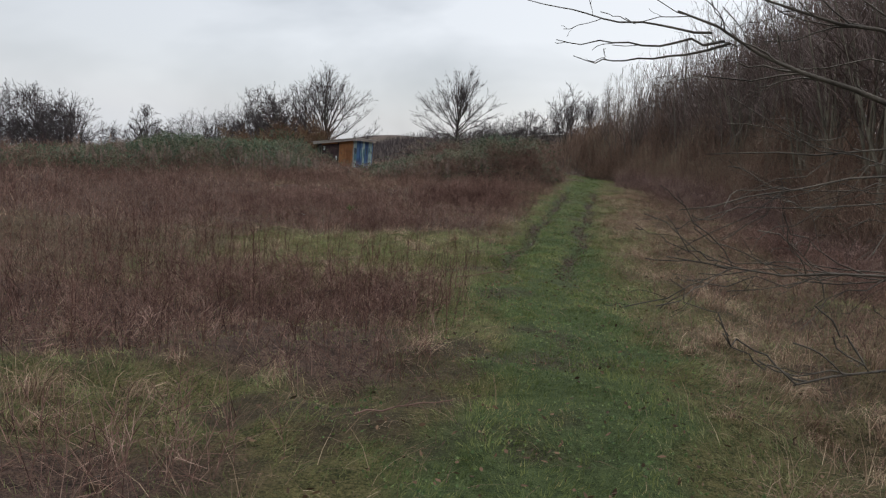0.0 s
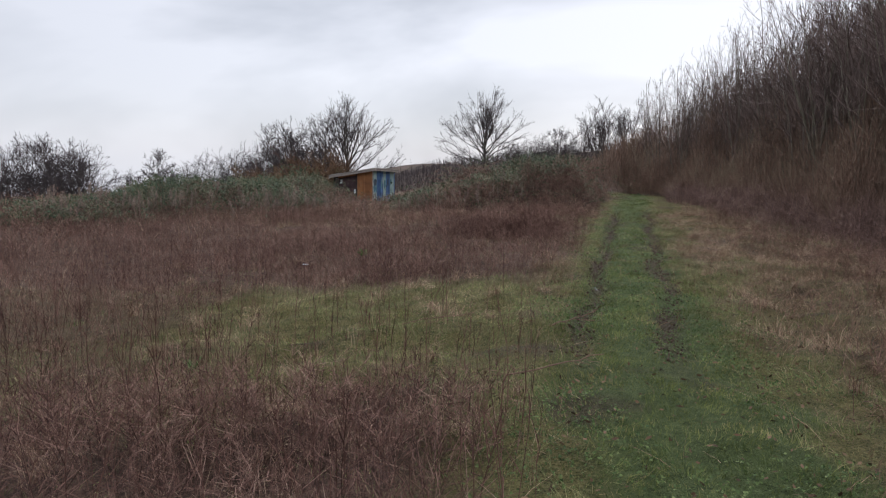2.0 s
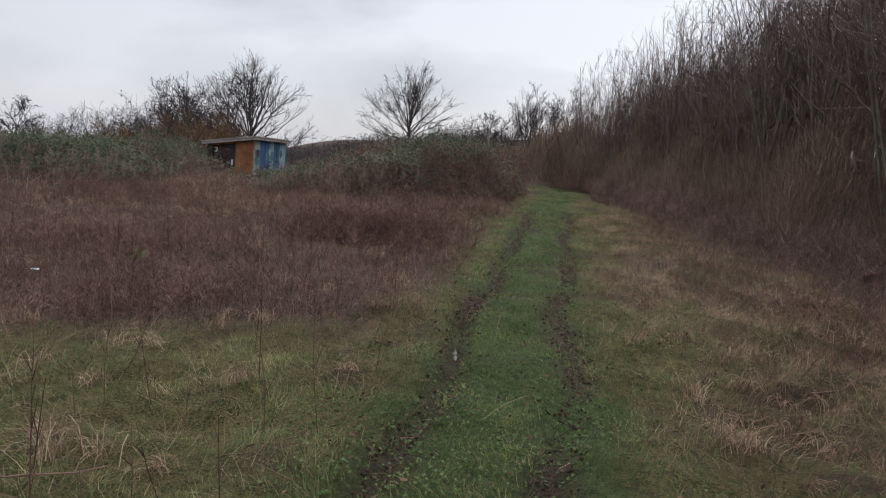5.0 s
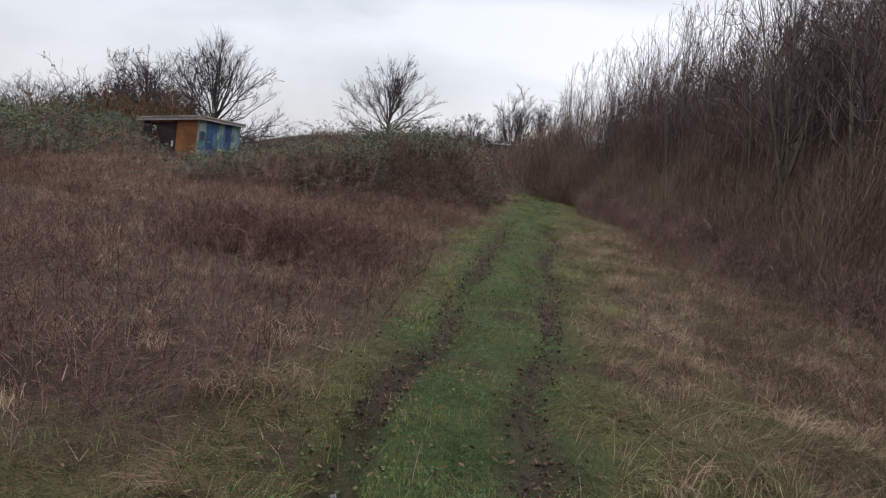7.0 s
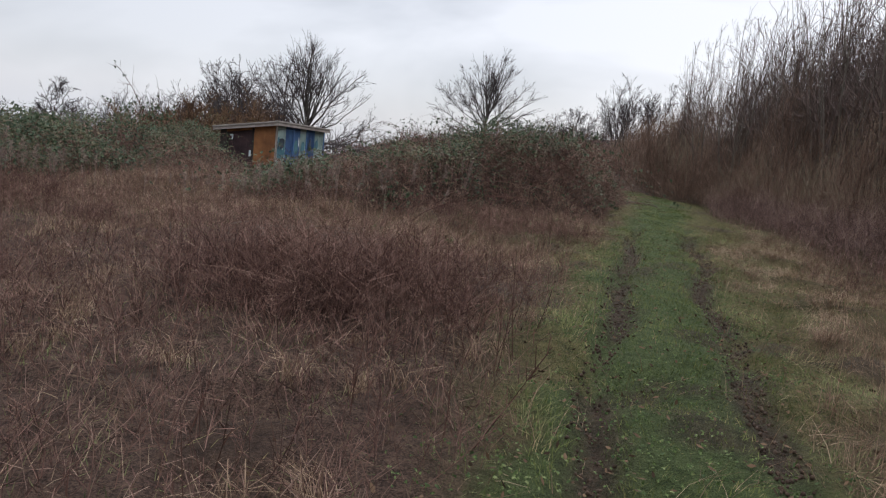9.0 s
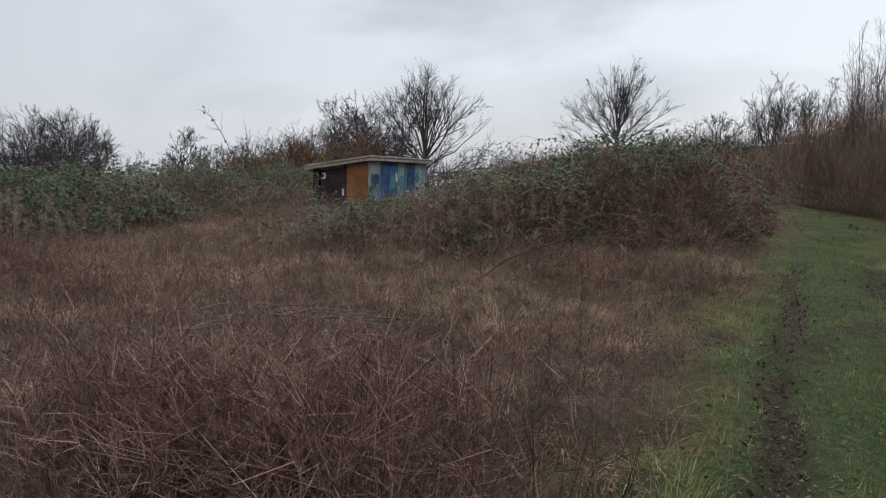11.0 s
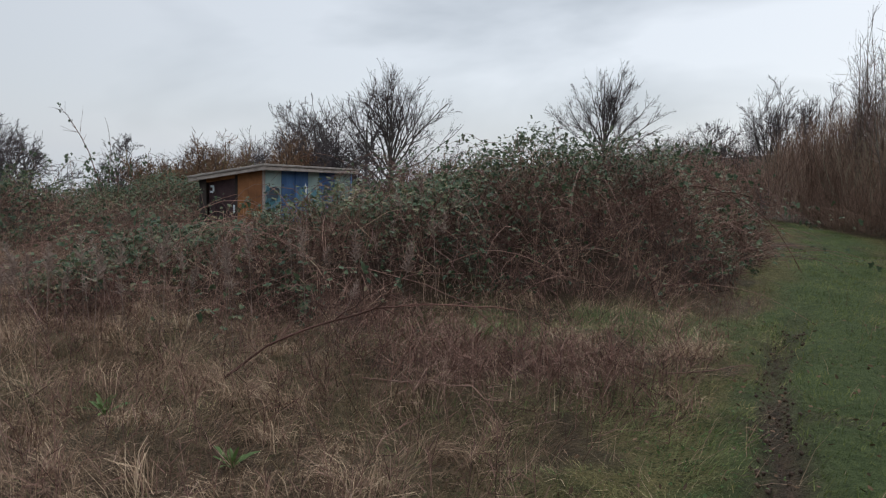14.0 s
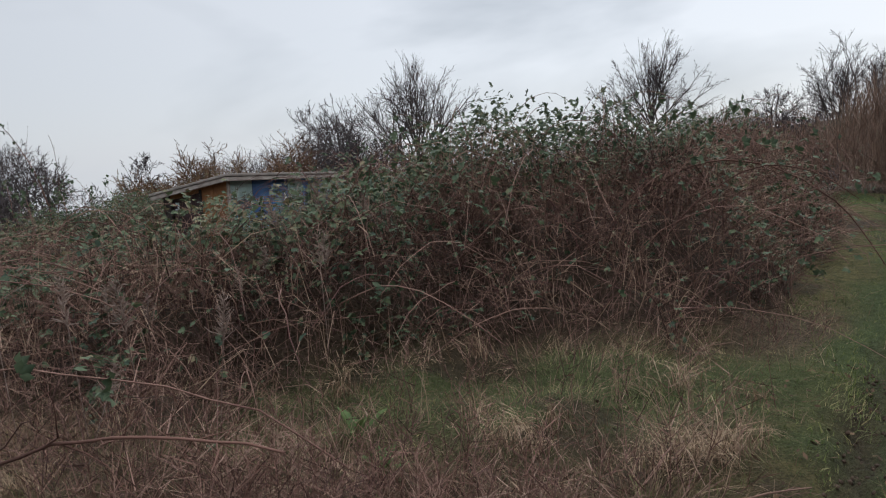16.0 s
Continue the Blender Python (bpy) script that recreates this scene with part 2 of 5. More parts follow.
TEAL_PAINT = material("teal_spray_paint", (0.03, 0.10, 0.13), (0.08, 0.20, 0.24), 6.0, 0.6)

# ---------------------------------------------------------------- tools
rng = np.random.default_rng(7)


def unit(v):
    return v / np.maximum(np.linalg.norm(v, axis=-1, keepdims=True), 1e-9)


def lattice(x, y, size, seed):
    """Smooth noise from 0 to 1 in the plan, with grains of the given size."""
    x, y = np.asarray(x, float) / size, np.asarray(y, float) / size
    ix, iy = np.floor(x), np.floor(y)
    fx, fy = x - ix, y - iy
    fx, fy = fx * fx * (3 - 2 * fx), fy * fy * (3 - 2 * fy)

    def h(a, b):
        s = np.sin(a * 127.1 + b * 311.7 + seed * 74.7) * 43758.5453
        return s - np.floor(s)

    return (h(ix, iy) * (1 - fx) + h(ix + 1, iy) * fx) * (1 - fy) + (h(ix, iy + 1) * (1 - fx) + h(ix + 1, iy + 1) * fx) * fy


def step(a, b, x):
    t = np.clip((np.asarray(x, float) - a) / (b - a), 0, 1)
    return t * t * (3 - 2 * t)


def raw_mesh(name, verts, faces, mat):
    me = bpy.data.meshes.new(name)
    me.vertices.add(len(verts))
    me.vertices.foreach_set("co", np.ascontiguousarray(verts, np.float32).ravel())
    me.loops.add(faces.size)
    me.loops.foreach_set("vertex_index", np.ascontiguousarray(faces, np.int32).ravel())
    me.polygons.add(len(faces))
    me.polygons.foreach_set("loop_start", np.arange(len(faces), dtype=np.int32) * faces.shape[1])
    me.update(calc_edges=True)
    me.materials.append(mat)
    return me


def joined(pieces):
    verts, faces, n = [], [], 0
    for v, f in pieces:
        verts.append(v)
        faces.append(f + n)
        n += len(v)
    return np.concatenate(verts), np.concatenate(faces)


def tubes(P, R, sides=3):
    """Round stems along the polylines P (n, k, 3) with the radii R (n, k)."""
    n, k, _ = P.shape
    T = unit(np.gradient(P, axis=1))
    ref = np.where(np.abs(T[:, :1, 2:]) > 0.8, np.array([1.0, 0.13, 0.0]), np.array([0.05, 0.1, 1.0]))
    B1 = unit(np.cross(T, np.broadcast_to(ref, T.shape)))
    B2 = np.cross(T, B1)
    a = np.arange(sides) * 2 * np.pi / sides
    V = P[:, :, None] + R[:, :, None, None] * (np.cos(a)[:, None] * B1[:, :, None] + np.sin(a)[:, None] * B2[:, :, None])
    i, j, s = np.meshgrid(np.arange(n), np.arange(k - 1), np.arange(sides), indexing="ij")
    at = lambda jj, ss: (i * k + jj) * sides + ss % sides
    F = np.stack([at(j, s), at(j, s + 1), at(j + 1, s + 1), at(j + 1, s)], -1).reshape(-1, 4)
    return V.reshape(-1, 3), F


def blades(P, W, side):
    """Flat leaves or blades along P (n, k, 3) with the widths W (n, k) towards side (n, 3)."""
    n, k, _ = P.shape
    off = side[:, None] * W[:, :, None] / 2
    V = np.stack([P - off, P + off], 2)
    i, j = np.meshgrid(np.arange(n), np.arange(k - 1), indexing="ij")
    b = (i * k + j) * 2
    F = np.stack([b, b + 1, b + 3, b + 2], -1).reshape(-1, 4)
    return V.reshape(-1, 3), F


def ribbons(P, R):
    """Thin twigs as narrow strips, each turned its own way."""
    d = unit(P[:, -1] - P[:, 0])
    return blades(P, R * 2.2, unit(np.cross(d, rng.normal(size=d.shape))))


def stuff(name, pieces, mat, label, category):
    v, f = joined(pieces)
    return tagged(new(name, raw_mesh(name, v, f, mat)), label, category, kind="stuff")


def part(name, data, mat, parent, label=""):
    """One mesh object under a thing or a part, from a bmesh or a pair of arrays."""
    if isinstance(data, tuple):
        me = raw_mesh(name, *data, mat)
    else:
        me = bpy.data.meshes.new(name)
        data.to_mesh(me)
        data.free()
        me.materials.append(mat)
    ob = new(name, me)
    ob.parent = parent
    return tagged(ob, label)


def turn_unit(n):
    a = rng.uniform(0, 2 * np.pi, n)
    return np.stack([np.cos(a), np.sin(a), 0 * a], -1)


def scatter(n, x0, x1, y0, y1, keep):
    """About n places in a rectangle of the plan, kept with the chance keep(x, y)."""
    x, y = rng.uniform(x0, x1, n), rng.uniform(y0, y1, n)
    ok = rng.uniform(0, 1, n) < keep(x, y)
    return x[ok], y[ok]


# ---------------------------------------------------------------- plan of the meadow
def path_mid(y):
    return np.interp(y, [-12, 0, 2.7, 5.4, 8, 13.3, 20, 26, 33, 38, 44, 60], [-1.2, 0.0, 0.62, 1.15, 1.35, 2.22, 3.62, 4.95, 6.7, 7.7, 6.2, -4])


def rut_l(y):
    return 1.77 + 0.215 * (np.asarray(y, float) - 13.3) + 0.05 * np.sin(1.7 * np.asarray(y, float))


def rut_r(y):
    return rut_l(y) + 0.92 + 0.012 * (np.asarray(y, float) - 13.3) + 0.06 * np.sin(1.1 * np.asarray(y, float) + 1)


def hedge_x(y):
    return np.interp(y, [-10, 4, 9, 18.4, 24.4, 34, 40, 46], [6.0, 6.2, 7.2, 9.2, 9.9, 9.6, 8.4, 8.6])


def bramble_foot(x):
    return np.interp(x, [-40, -15, -8, -3, 0.5, 2.76, 4.7, 6.2], [15, 18.2, 20.6, 23.0, 24.7, 26.4, 27.7, 29.2])


def shed_clump(x, y):
    """The tall bramble clump that leans on the shed's far side."""
    return np.exp(-((x + 7.55) / 1.1) ** 2 - ((y - 32.7) / 1.9) ** 2)


def bramble_top(x, y):
    """Height of the bramble bank's crown over the meadow's level."""
    x, y = np.asarray(x, float), np.asarray(y, float)
    d = y - bramble_foot(x) + 1.5 * (lattice(x, y, 0.95, 8) - 0.5) + 0.6 * (lattice(x, y, 0.35, 9) - 0.5)
    H = np.interp(x - 0.10 * (y - 27), [-40, -14, -11.6, -8.0, -6.0, -5.3, -4.5, -3.4, -2.5, -1.7, -0.8, 0, 1, 2, 4],
                  [-0.12, -0.1, 0.22, 0.78, 0.60, 0.20, -0.10, -0.10, 0.18, 0.42, 0.70, 0.94, 1.20, 1.38, 1.48])
    H = H + 0.45 * np.exp(-((x + 0.3) / 1.0) ** 2 - ((y - 30) / 1.3) ** 2)
    H = H + 1.2 * shed_clump(x, y)
    back = 1 - step(8, 12, d) * 0.5
    rise = step(-0.1, np.where(x > -1, 2.0, 3.2), d)
    back = back * (1 - step(-1.5, 0.3, x - 4.35 - 0.2 * (y - 27) + 0.5 * (lattice(x, y, 0.8, 10) - 0.5)))
    return (H + 0.3) * rise * back * (0.58 + 0.58 * lattice(x, y, 1.3, 3) + 0.30 * lattice(x, y, 0.45, 4)) - 0.3 * rise


def ground_z(x, y):
    x, y = np.asarray(x, float), np.asarray(y, float)
    z = np.interp(y, [-10, 0, 3, 8, 20, 26, 30, 40, 60], [0.0, -0.02, -0.1, -0.17, -0.2, -0.14, -0.1, -0.1, 0.0])
    z = z - 0.10 * np.clip(0.6 - x, 0, 3.5) * step(2.5, 7, y) * (1 - step(14, 22, y))
    z = z + 0.10 * (lattice(x, y, 1.1, 1) - 0.5) + 0.05 * (lattice(x, y, 0.31, 2) - 0.5) * (np.abs(x) < 20)
    wild = step(0.9, 1.6, np.abs(x - path_mid(y))) * (np.abs(x) < 14) * step(0.5, 3, y)
    z = z + wild * (0.15 * (lattice(x, y, 0.62, 6) - 0.5) + 0.09 * (lattice(x, y, 0.27, 7) - 0.5))
    on = step(7.0, 11, y) * (1 - step(25, 31, y))
    for rut, deep in ((rut_l, 0.12), (rut_r, 0.09)):
        z = z - deep * on * np.exp(-((x - rut(y)) / 0.10) ** 2) * (0.5 + lattice(x, y, 0.9, 5))
    z = z + 0.45 * np.maximum(bramble_top(x, y), 0) * (1 - step(35, 40, y))
    z = z - 0.85 * np.exp(-(((x + 5.0) / 2.1) ** 2 + ((y - 33.8) / 2.8) ** 2) ** 2)
    # the land falls away beyond the bank
    far = np.hypot(x - 3, y - 18)
    az = np.degrees(np.arctan2(3 - x, y - 18))
    z = z - 0.122 * np.maximum(far - 22, 0) * step(4, 28, az) * (1 - step(120, 165, az))
    # the scrubby embankment across the distance, which climbs to one side
    z = z + step(80, 92, y) * np.clip(0.1 + (x + 11.5) * 0.115, 0.0, 4.6)
    return z


def glade(x, y):
    """The strip of fresh grass along the foot of the bramble mound."""
    return np.clip(1.5 * np.exp(-((x - 2.9) / 1.9) ** 2 - ((y - 25.7 - 0.35 * (x - 2.2)) / 0.75) ** 2), 0, 1)


def brown(x, y):
    """How thickly dead weeds cover the meadow, 0 to 1."""
    x, y = np.asarray(x, float), np.asarray(y, float)
    w = 0.9 * (lattice(x, y, 2.3, 11) - 0.5) + 0.5 * (lattice(x, y, 0.7, 12) - 0.5)
    left = path_mid(y) - x
    b1 = step(4.0, 4.9, y + w) * (1 - step(7.4, 8.8, y + w)) * step(0.9, 1.7, left + w)
    b2 = step(12.2, 14.0, y + w) * (1 - 0.45 * step(20.5, 23.0, y + w)) * step(0.75, 1.7, left + w) * (1 - step(26, 28, y))
    b0 = step(1.15, 1.8, left + w) * (1 - step(2.9, 3.4, y))
    b3 = step(4.2, 6.0, left + 2 * w) * 0.7
    b4 = step(23.0, 24.5, y + w) * step(1.0, 2.0, left + 2 * w) * 0.85 * (1 - 0.85 * glade(x, y))
    right = 0.55 * step(1.5, 3.0, -left + 1.5 * w)
    return np.clip(np.maximum.reduce([b0, b1, b2, b3, b4, right]), 0, 1)


def straw(x, y):
    x, y = np.asarray(x, float), np.asarray(y, float)
    w = lattice(x, y, 1.6, 21) - 0.5
    left = path_mid(y) - x
    s = step(20.4, 22.3, y + 2 * w) * (1 - step(26, 28, y)) * step(1.0, 1.8, left + w)
    s = s * (1 - step(0.6, 1.9, x + w) * step(22.2, 23.8, y))
    s = np.maximum(s, 0.75 * step(0.15, 0.3, lattice(x, y, 1.2, 22) - 0.45) * step(0.6, 1.0, np.abs(left)) * (1 - 0.65 * step(0.8, 1.6, left) * (1 - step(19, 21, y))))
    s = np.maximum(s, 0.8 * step(1.0, 2.0, -left + w) * step(0.25, 0.5, lattice(x, y, 0.9, 23)))
    green_band = step(8.6, 9.6, y + w) * (1 - step(13.2, 14.6, y + w)) * step(0.3, 0.9, left)
    return np.clip(s * (1 - 0.75 * glade(x, y)) * (1 - 0.75 * green_band), 0, 1)


def soil(x, y):
    """Worn patches where the turf is thin."""
    return step(0.62, 0.78, 0.65 * lattice(x, y, 0.75, 58) + 0.35 * lattice(x, y, 0.28, 59))


def in_shed(x, y, margin=0.2):
    du, dv = (x + 4.42) * -0.99 + (y - 32.36) * 0.139, (x + 4.42) * 0.139 + (y - 32.36) * 0.99
    return (du > -margin) & (du < 1.72 + margin) & (dv > -margin) & (dv < 3.54 + margin)


# ---------------------------------------------------------------- ground: one sheet to the horizon
gx = np.concatenate([-np.geomspace(900, 32, 22), np.arange(-30, -4, 0.5), np.arange(-4, 8, 0.1), np.arange(8, 28, 0.5), np.geomspace(30, 900, 22)])
gy = np.concatenate([-np.geomspace(700, 14, 16), np.arange(-12, 0, 0.5), np.arange(0, 31, 0.12), np.arange(31, 100, 0.7), np.geomspace(102, 1500, 20)])
X, Y = np.meshgrid(gx, gy)
Z = ground_z(X, Y)
GV = np.stack([X, Y, Z], -1).reshape(-1, 3)
gi, gj = np.meshgrid(np.arange(len(gy) - 1), np.arange(len(gx) - 1), indexing="ij")
g0 = gi * len(gx) + gj
GF = np.stack([g0, g0 + 1, g0 + 1 + len(gx), g0 + len(gx)], -1).reshape(-1, 4)
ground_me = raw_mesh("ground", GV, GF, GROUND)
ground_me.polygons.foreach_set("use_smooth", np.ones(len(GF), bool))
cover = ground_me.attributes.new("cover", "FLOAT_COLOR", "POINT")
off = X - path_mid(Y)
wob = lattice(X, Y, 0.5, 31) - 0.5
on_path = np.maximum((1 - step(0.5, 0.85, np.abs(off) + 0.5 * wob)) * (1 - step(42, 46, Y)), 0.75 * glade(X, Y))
mud_and_shade = step(7.5, 10.5, Y) * (1 - step(24, 30, Y)) * np.maximum(
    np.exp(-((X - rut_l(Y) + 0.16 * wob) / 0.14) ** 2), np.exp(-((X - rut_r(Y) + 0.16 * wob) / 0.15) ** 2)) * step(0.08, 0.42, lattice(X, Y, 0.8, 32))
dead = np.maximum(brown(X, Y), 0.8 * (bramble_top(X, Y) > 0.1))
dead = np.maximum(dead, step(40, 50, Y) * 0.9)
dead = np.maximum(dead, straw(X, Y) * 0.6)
mud_and_shade = np.maximum(mud_and_shade, 0.95 * step(36, 46, Y) * (np.abs(off) > 1.2))
mud_and_shade = np.maximum(mud_and_shade, 0.7 * soil(X, Y) * (np.abs(off) < 3.5))
# shade inside the brambles, painted onto the ground with the dark mud colour
mud_and_shade = np.maximum(mud_and_shade, 0.85 * step(0.1, 0.35, bramble_top(X, Y)))
C = np.stack([on_path, np.clip(mud_and_shade, 0, 1), np.clip(dead, 0, 1), np.ones_like(X)], -1)
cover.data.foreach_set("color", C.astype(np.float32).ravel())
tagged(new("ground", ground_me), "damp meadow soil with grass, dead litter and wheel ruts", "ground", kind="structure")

# ---------------------------------------------------------------- woody plants
def along(P, R, who, u):
    """Places, directions and radii on the stems P at the shares u of their lengths."""
    k = P.shape[1]
    f = u * (k - 1)
    i = np.minimum(f.astype(int), k - 2)
    w = (f - i)[:, None]
    a, b = P[who, i], P[who, i + 1]
    return a * (1 - w) + b * w, unit(b - a), R[who, i] * (1 - w[:, 0]) + R[who, i + 1] * w[:, 0]


def boughs(r, P, R, n, lo, hi, ratio, angle, up, k=5, wobble=0.06, thin=0.6, tip=0.3):
    """n side branches from the stems P, R: arrays of paths and radii."""
    size = np.linalg.norm(P[:, -1] - P[:, 0], axis=-1)
    who = r.choice(len(P), n, p=size / size.sum())
    u = r.uniform(lo, hi, n)
    at, d, rad = along(P, R, who, u)
    side = unit(np.cross(d, unit(r.normal(size=(n, 3)))))
    a = np.radians(angle) * r.uniform(0.6, 1.3, n)[:, None]
    d = unit(d * np.cos(a) + side * np.sin(a))
    length = size[who] * ratio * (1.15 - 0.65 * (u - lo) / max(hi - lo, 1e-6)) * r.uniform(0.6, 1.2, n)
    s = np.linspace(0, 1, k)[None, :, None]
    Q = at[:, None] + d[:, None] * s * length[:, None, None]
    Q[:, :, 2] += up * length[:, None] * (s[:, :, 0] ** 1.6)
    Q[:, 1:] += np.cumsum(r.normal(size=(n, k - 1, 3)), 1) * (wobble * length / k)[:, None, None] * 2
    base = np.minimum(rad * thin, rad)
    return Q, base[:, None] * np.linspace(1, tip, k)[None]


def trunk_path(r, h, radius, lean=(0, 0), k=7, wob=0.03, tip=0.35):
    s = np.linspace(0, 1, k)
    P = np.zeros((1, k, 3))
    P[0, :, 2] = s * h
    P[0, :, 0], P[0, :, 1] = lean[0] * s ** 1.4 * h, lean[1] * s ** 1.4 * h
    P[0, 1:] += np.cumsum(r.normal(size=(k - 1, 3)) * (1, 1, 0.1), 0) * wob * h / k
    R = (radius * (1 - (1 - tip) * s))[None].copy()
    R[0, 0] *= 1.35
    return P, R


def set_tree(name, base, trunk, crown, bark, twig, label, category="tree", group=""):
    root = tagged(new(name), label, category, group)
    root.location = base
    part("trunk", trunk, bark, root)
    part("crown", crown, twig, root)
    return root


def oak_like(seed, h, spread=1.0, low=0.35, twigs=900, r0=0.16, twig_r=0.012, arms=11, sprigs=75):
    """A bare broad tree: trunk, crooked limbs, branches, twigs."""
    r = np.random.default_rng(seed)
    tP, tR = trunk_path(r, h * 0.72, r0, (r.normal() * 0.03, r.normal() * 0.03), wob=0.05)
    u = np.linspace(low, 0.97, arms)
    at, _, rad = along(tP, tR, np.zeros(arms, int), u)
    a = 2.4 * np.arange(arms) + r.uniform(-0.4, 0.4, arms)
    t = np.radians(np.interp(u, [low, 1.0], [78, 22]) + r.normal(0, 7, arms))
    d = np.stack([np.sin(t) * np.cos(a), np.sin(t) * np.sin(a), np.cos(t)], -1)
    size = h * np.interp(u, [low, 1.0], [0.46, 0.30]) * spread * r.uniform(0.85, 1.15, arms)
    s = np.linspace(0, 1, 8)[None, :, None]
    l1 = at[:, None] + d[:, None] * s * size[:, None, None]
    l1[:, :, 2] += 0.16 * size[:, None] * s[:, :, 0] ** 1.8
    l1[:, 1:] += np.cumsum(r.normal(size=(arms, 7, 3)), 1) * 0.035 * size[:, None, None]
    q1 = (rad * 0.55)[:, None] * np.linspace(1, 0.3, 8)[None]
    l2, q2 = boughs(r, l1, q1, sprigs, 0.25, 1.0, 0.52, 45, 0.12, 6, 0.2, 0.75, 0.35)
    l3, q3 = boughs(r, l2, q2, twigs // 3, 0.15, 1.0, 0.5, 42, 0.08, 5, 0.18, 0.7, 0.4)
    l4, q4 = boughs(r, l3, q3, twigs, 0.1, 1.0, 0.55, 40, 0.06, 4, 0.15, 0.8, 0.5)
    q3, q4 = np.maximum(q3, twig_r), np.maximum(q4, twig_r * 0.75)
    trunk = joined([tubes(tP, tR, 7), tubes(l1, q1, 5)])
    crown = joined([tubes(l2, np.maximum(q2, twig_r), 4), ribbons(l3, q3), ribbons(l4[:, ::3], q4[:, ::3])])
    return trunk, crown


def fan_like(seed, h, stems=7, twigs=900, r0=0.12, twig_r=0.012, open_=24):
    """A bare fan of steep limbs from a short trunk."""
    r = np.random.default_rng(seed)
    tP, tR = trunk_path(r, h * 0.30, r0, wob=0.04, tip=0.8)
    n = stems
    a = np.linspace(0, 2 * np.pi, n, endpoint=False) + r.uniform(0, 0.6, n)
    t = np.radians(r.uniform(4, open_ * 1.4, n))
    d = np.stack([np.sin(t) * np.cos(a), np.sin(t) * np.sin(a), np.cos(t)], -1)
    s = np.linspace(0, 1, 8)[None, :, None]
    at, _, _ = along(tP, tR, np.zeros(n, int), r.uniform(0.45, 1.0, n))
    size = h * 0.78 * r.uniform(0.75, 1.0, n)
    l1 = at[:, None] + d[:, None] * s * size[:, None, None]
    l1[:, :, 2] += 0.05 * size[:, None] * s[:, :, 0] ** 2
    l1[:, 1:] += np.cumsum(r.normal(size=(n, 7, 3)), 1) * 0.012 * h / 3
    q1 = r0 * 0.5 * np.linspace(1, 0.18, 8)[None] * np.ones((n, 1))
    l2, q2 = boughs(r, l1, q1, n * 8, 0.22, 0.97, 0.36, 30, 0.12, 6, 0.12, 0.65, 0.35)
    l3, q3 = boughs(r, l2, q2, twigs // 3, 0.12, 1.0, 0.5, 30, 0.10, 5, 0.12, 0.7, 0.4)
    l4, q4 = boughs(r, l3, q3, twigs, 0.1, 1.0, 0.6, 32, 0.08, 4, 0.12, 0.8, 0.5)
    q2, q3, q4 = np.maximum(q2, twig_r), np.maximum(q3, twig_r * 0.8), np.maximum(q4, twig_r * 0.6)
    trunk = joined([tubes(tP, tR, 7), tubes(l1, q1, 5)])
    crown = joined([tubes(l2, q2, 4), ribbons(l3, q3), ribbons(l4[:, ::3], q4[:, ::3])])
    return trunk, crown


def dome_like(seed, h, limbs=22, twigs=2400, r0=0.13, twig_r=0.009):
    """A bare tree whose limbs leave a short trunk in all directions and make a round crown."""
    r = np.random.default_rng(seed)
    tP, tR = trunk_path(r, h * 0.42, r0, wob=0.03, tip=0.45)
    n = limbs
    share = (np.arange(n) + 0.5) / n
    a = 2.4 * np.arange(n) + r.uniform(-0.3, 0.3, n)
    t = np.radians(6 + 76 * share ** 0.85 + r.normal(0, 4, n))
    d = np.stack([np.sin(t) * np.cos(a), np.sin(t) * np.sin(a), np.cos(t)], -1)
    at, _, _ = along(tP, tR, np.zeros(n, int), np.clip(1.0 - 0.72 * share + r.uniform(-0.05, 0.05, n), 0.2, 1.0))
    size = np.interp(share, [0, 0.5, 1], [0.56, 0.60, 0.64]) * h * r.uniform(0.85, 1.08, n)
    s = np.linspace(0, 1, 8)[None, :, None]
    l1 = at[:, None] + d[:, None] * s * size[:, None, None]
    l1[:, :, 2] += 0.06 * size[:, None] * s[:, :, 0] ** 2
    l1[:, 1:] += np.cumsum(r.normal(size=(n, 7, 3)), 1) * 0.016 * size[:, None, None]
    q1 = r0 * 0.34 * np.linspace(1, 0.16, 8)[None] * r.uniform(0.7, 1.1, (n, 1))
    l2, q2 = boughs(r, l1, q1, n * 8, 0.2, 0.98, 0.34, 30, 0.10, 6, 0.12, 0.65, 0.35)
    l3, q3 = boughs(r, l2, q2, twigs // 3, 0.12, 1.0, 0.5, 30, 0.08, 5, 0.12, 0.7, 0.4)
    l4, q4 = boughs(r, l3, q3, twigs, 0.1, 1.0, 0.6, 32, 0.06, 4, 0.12, 0.8, 0.5)
    q2, q3, q4 = np.maximum(q2, twig_r), np.maximum(q3, twig_r * 0.8), np.maximum(q4, twig_r * 0.6)
    trunk = joined([tubes(tP, tR, 7), tubes(l1, q1, 5)])
    crown = joined([tubes(l2, q2, 4), ribbons(l3, q3), ribbons(l4[:, ::3], q4[:, ::3])])
    return trunk, crown


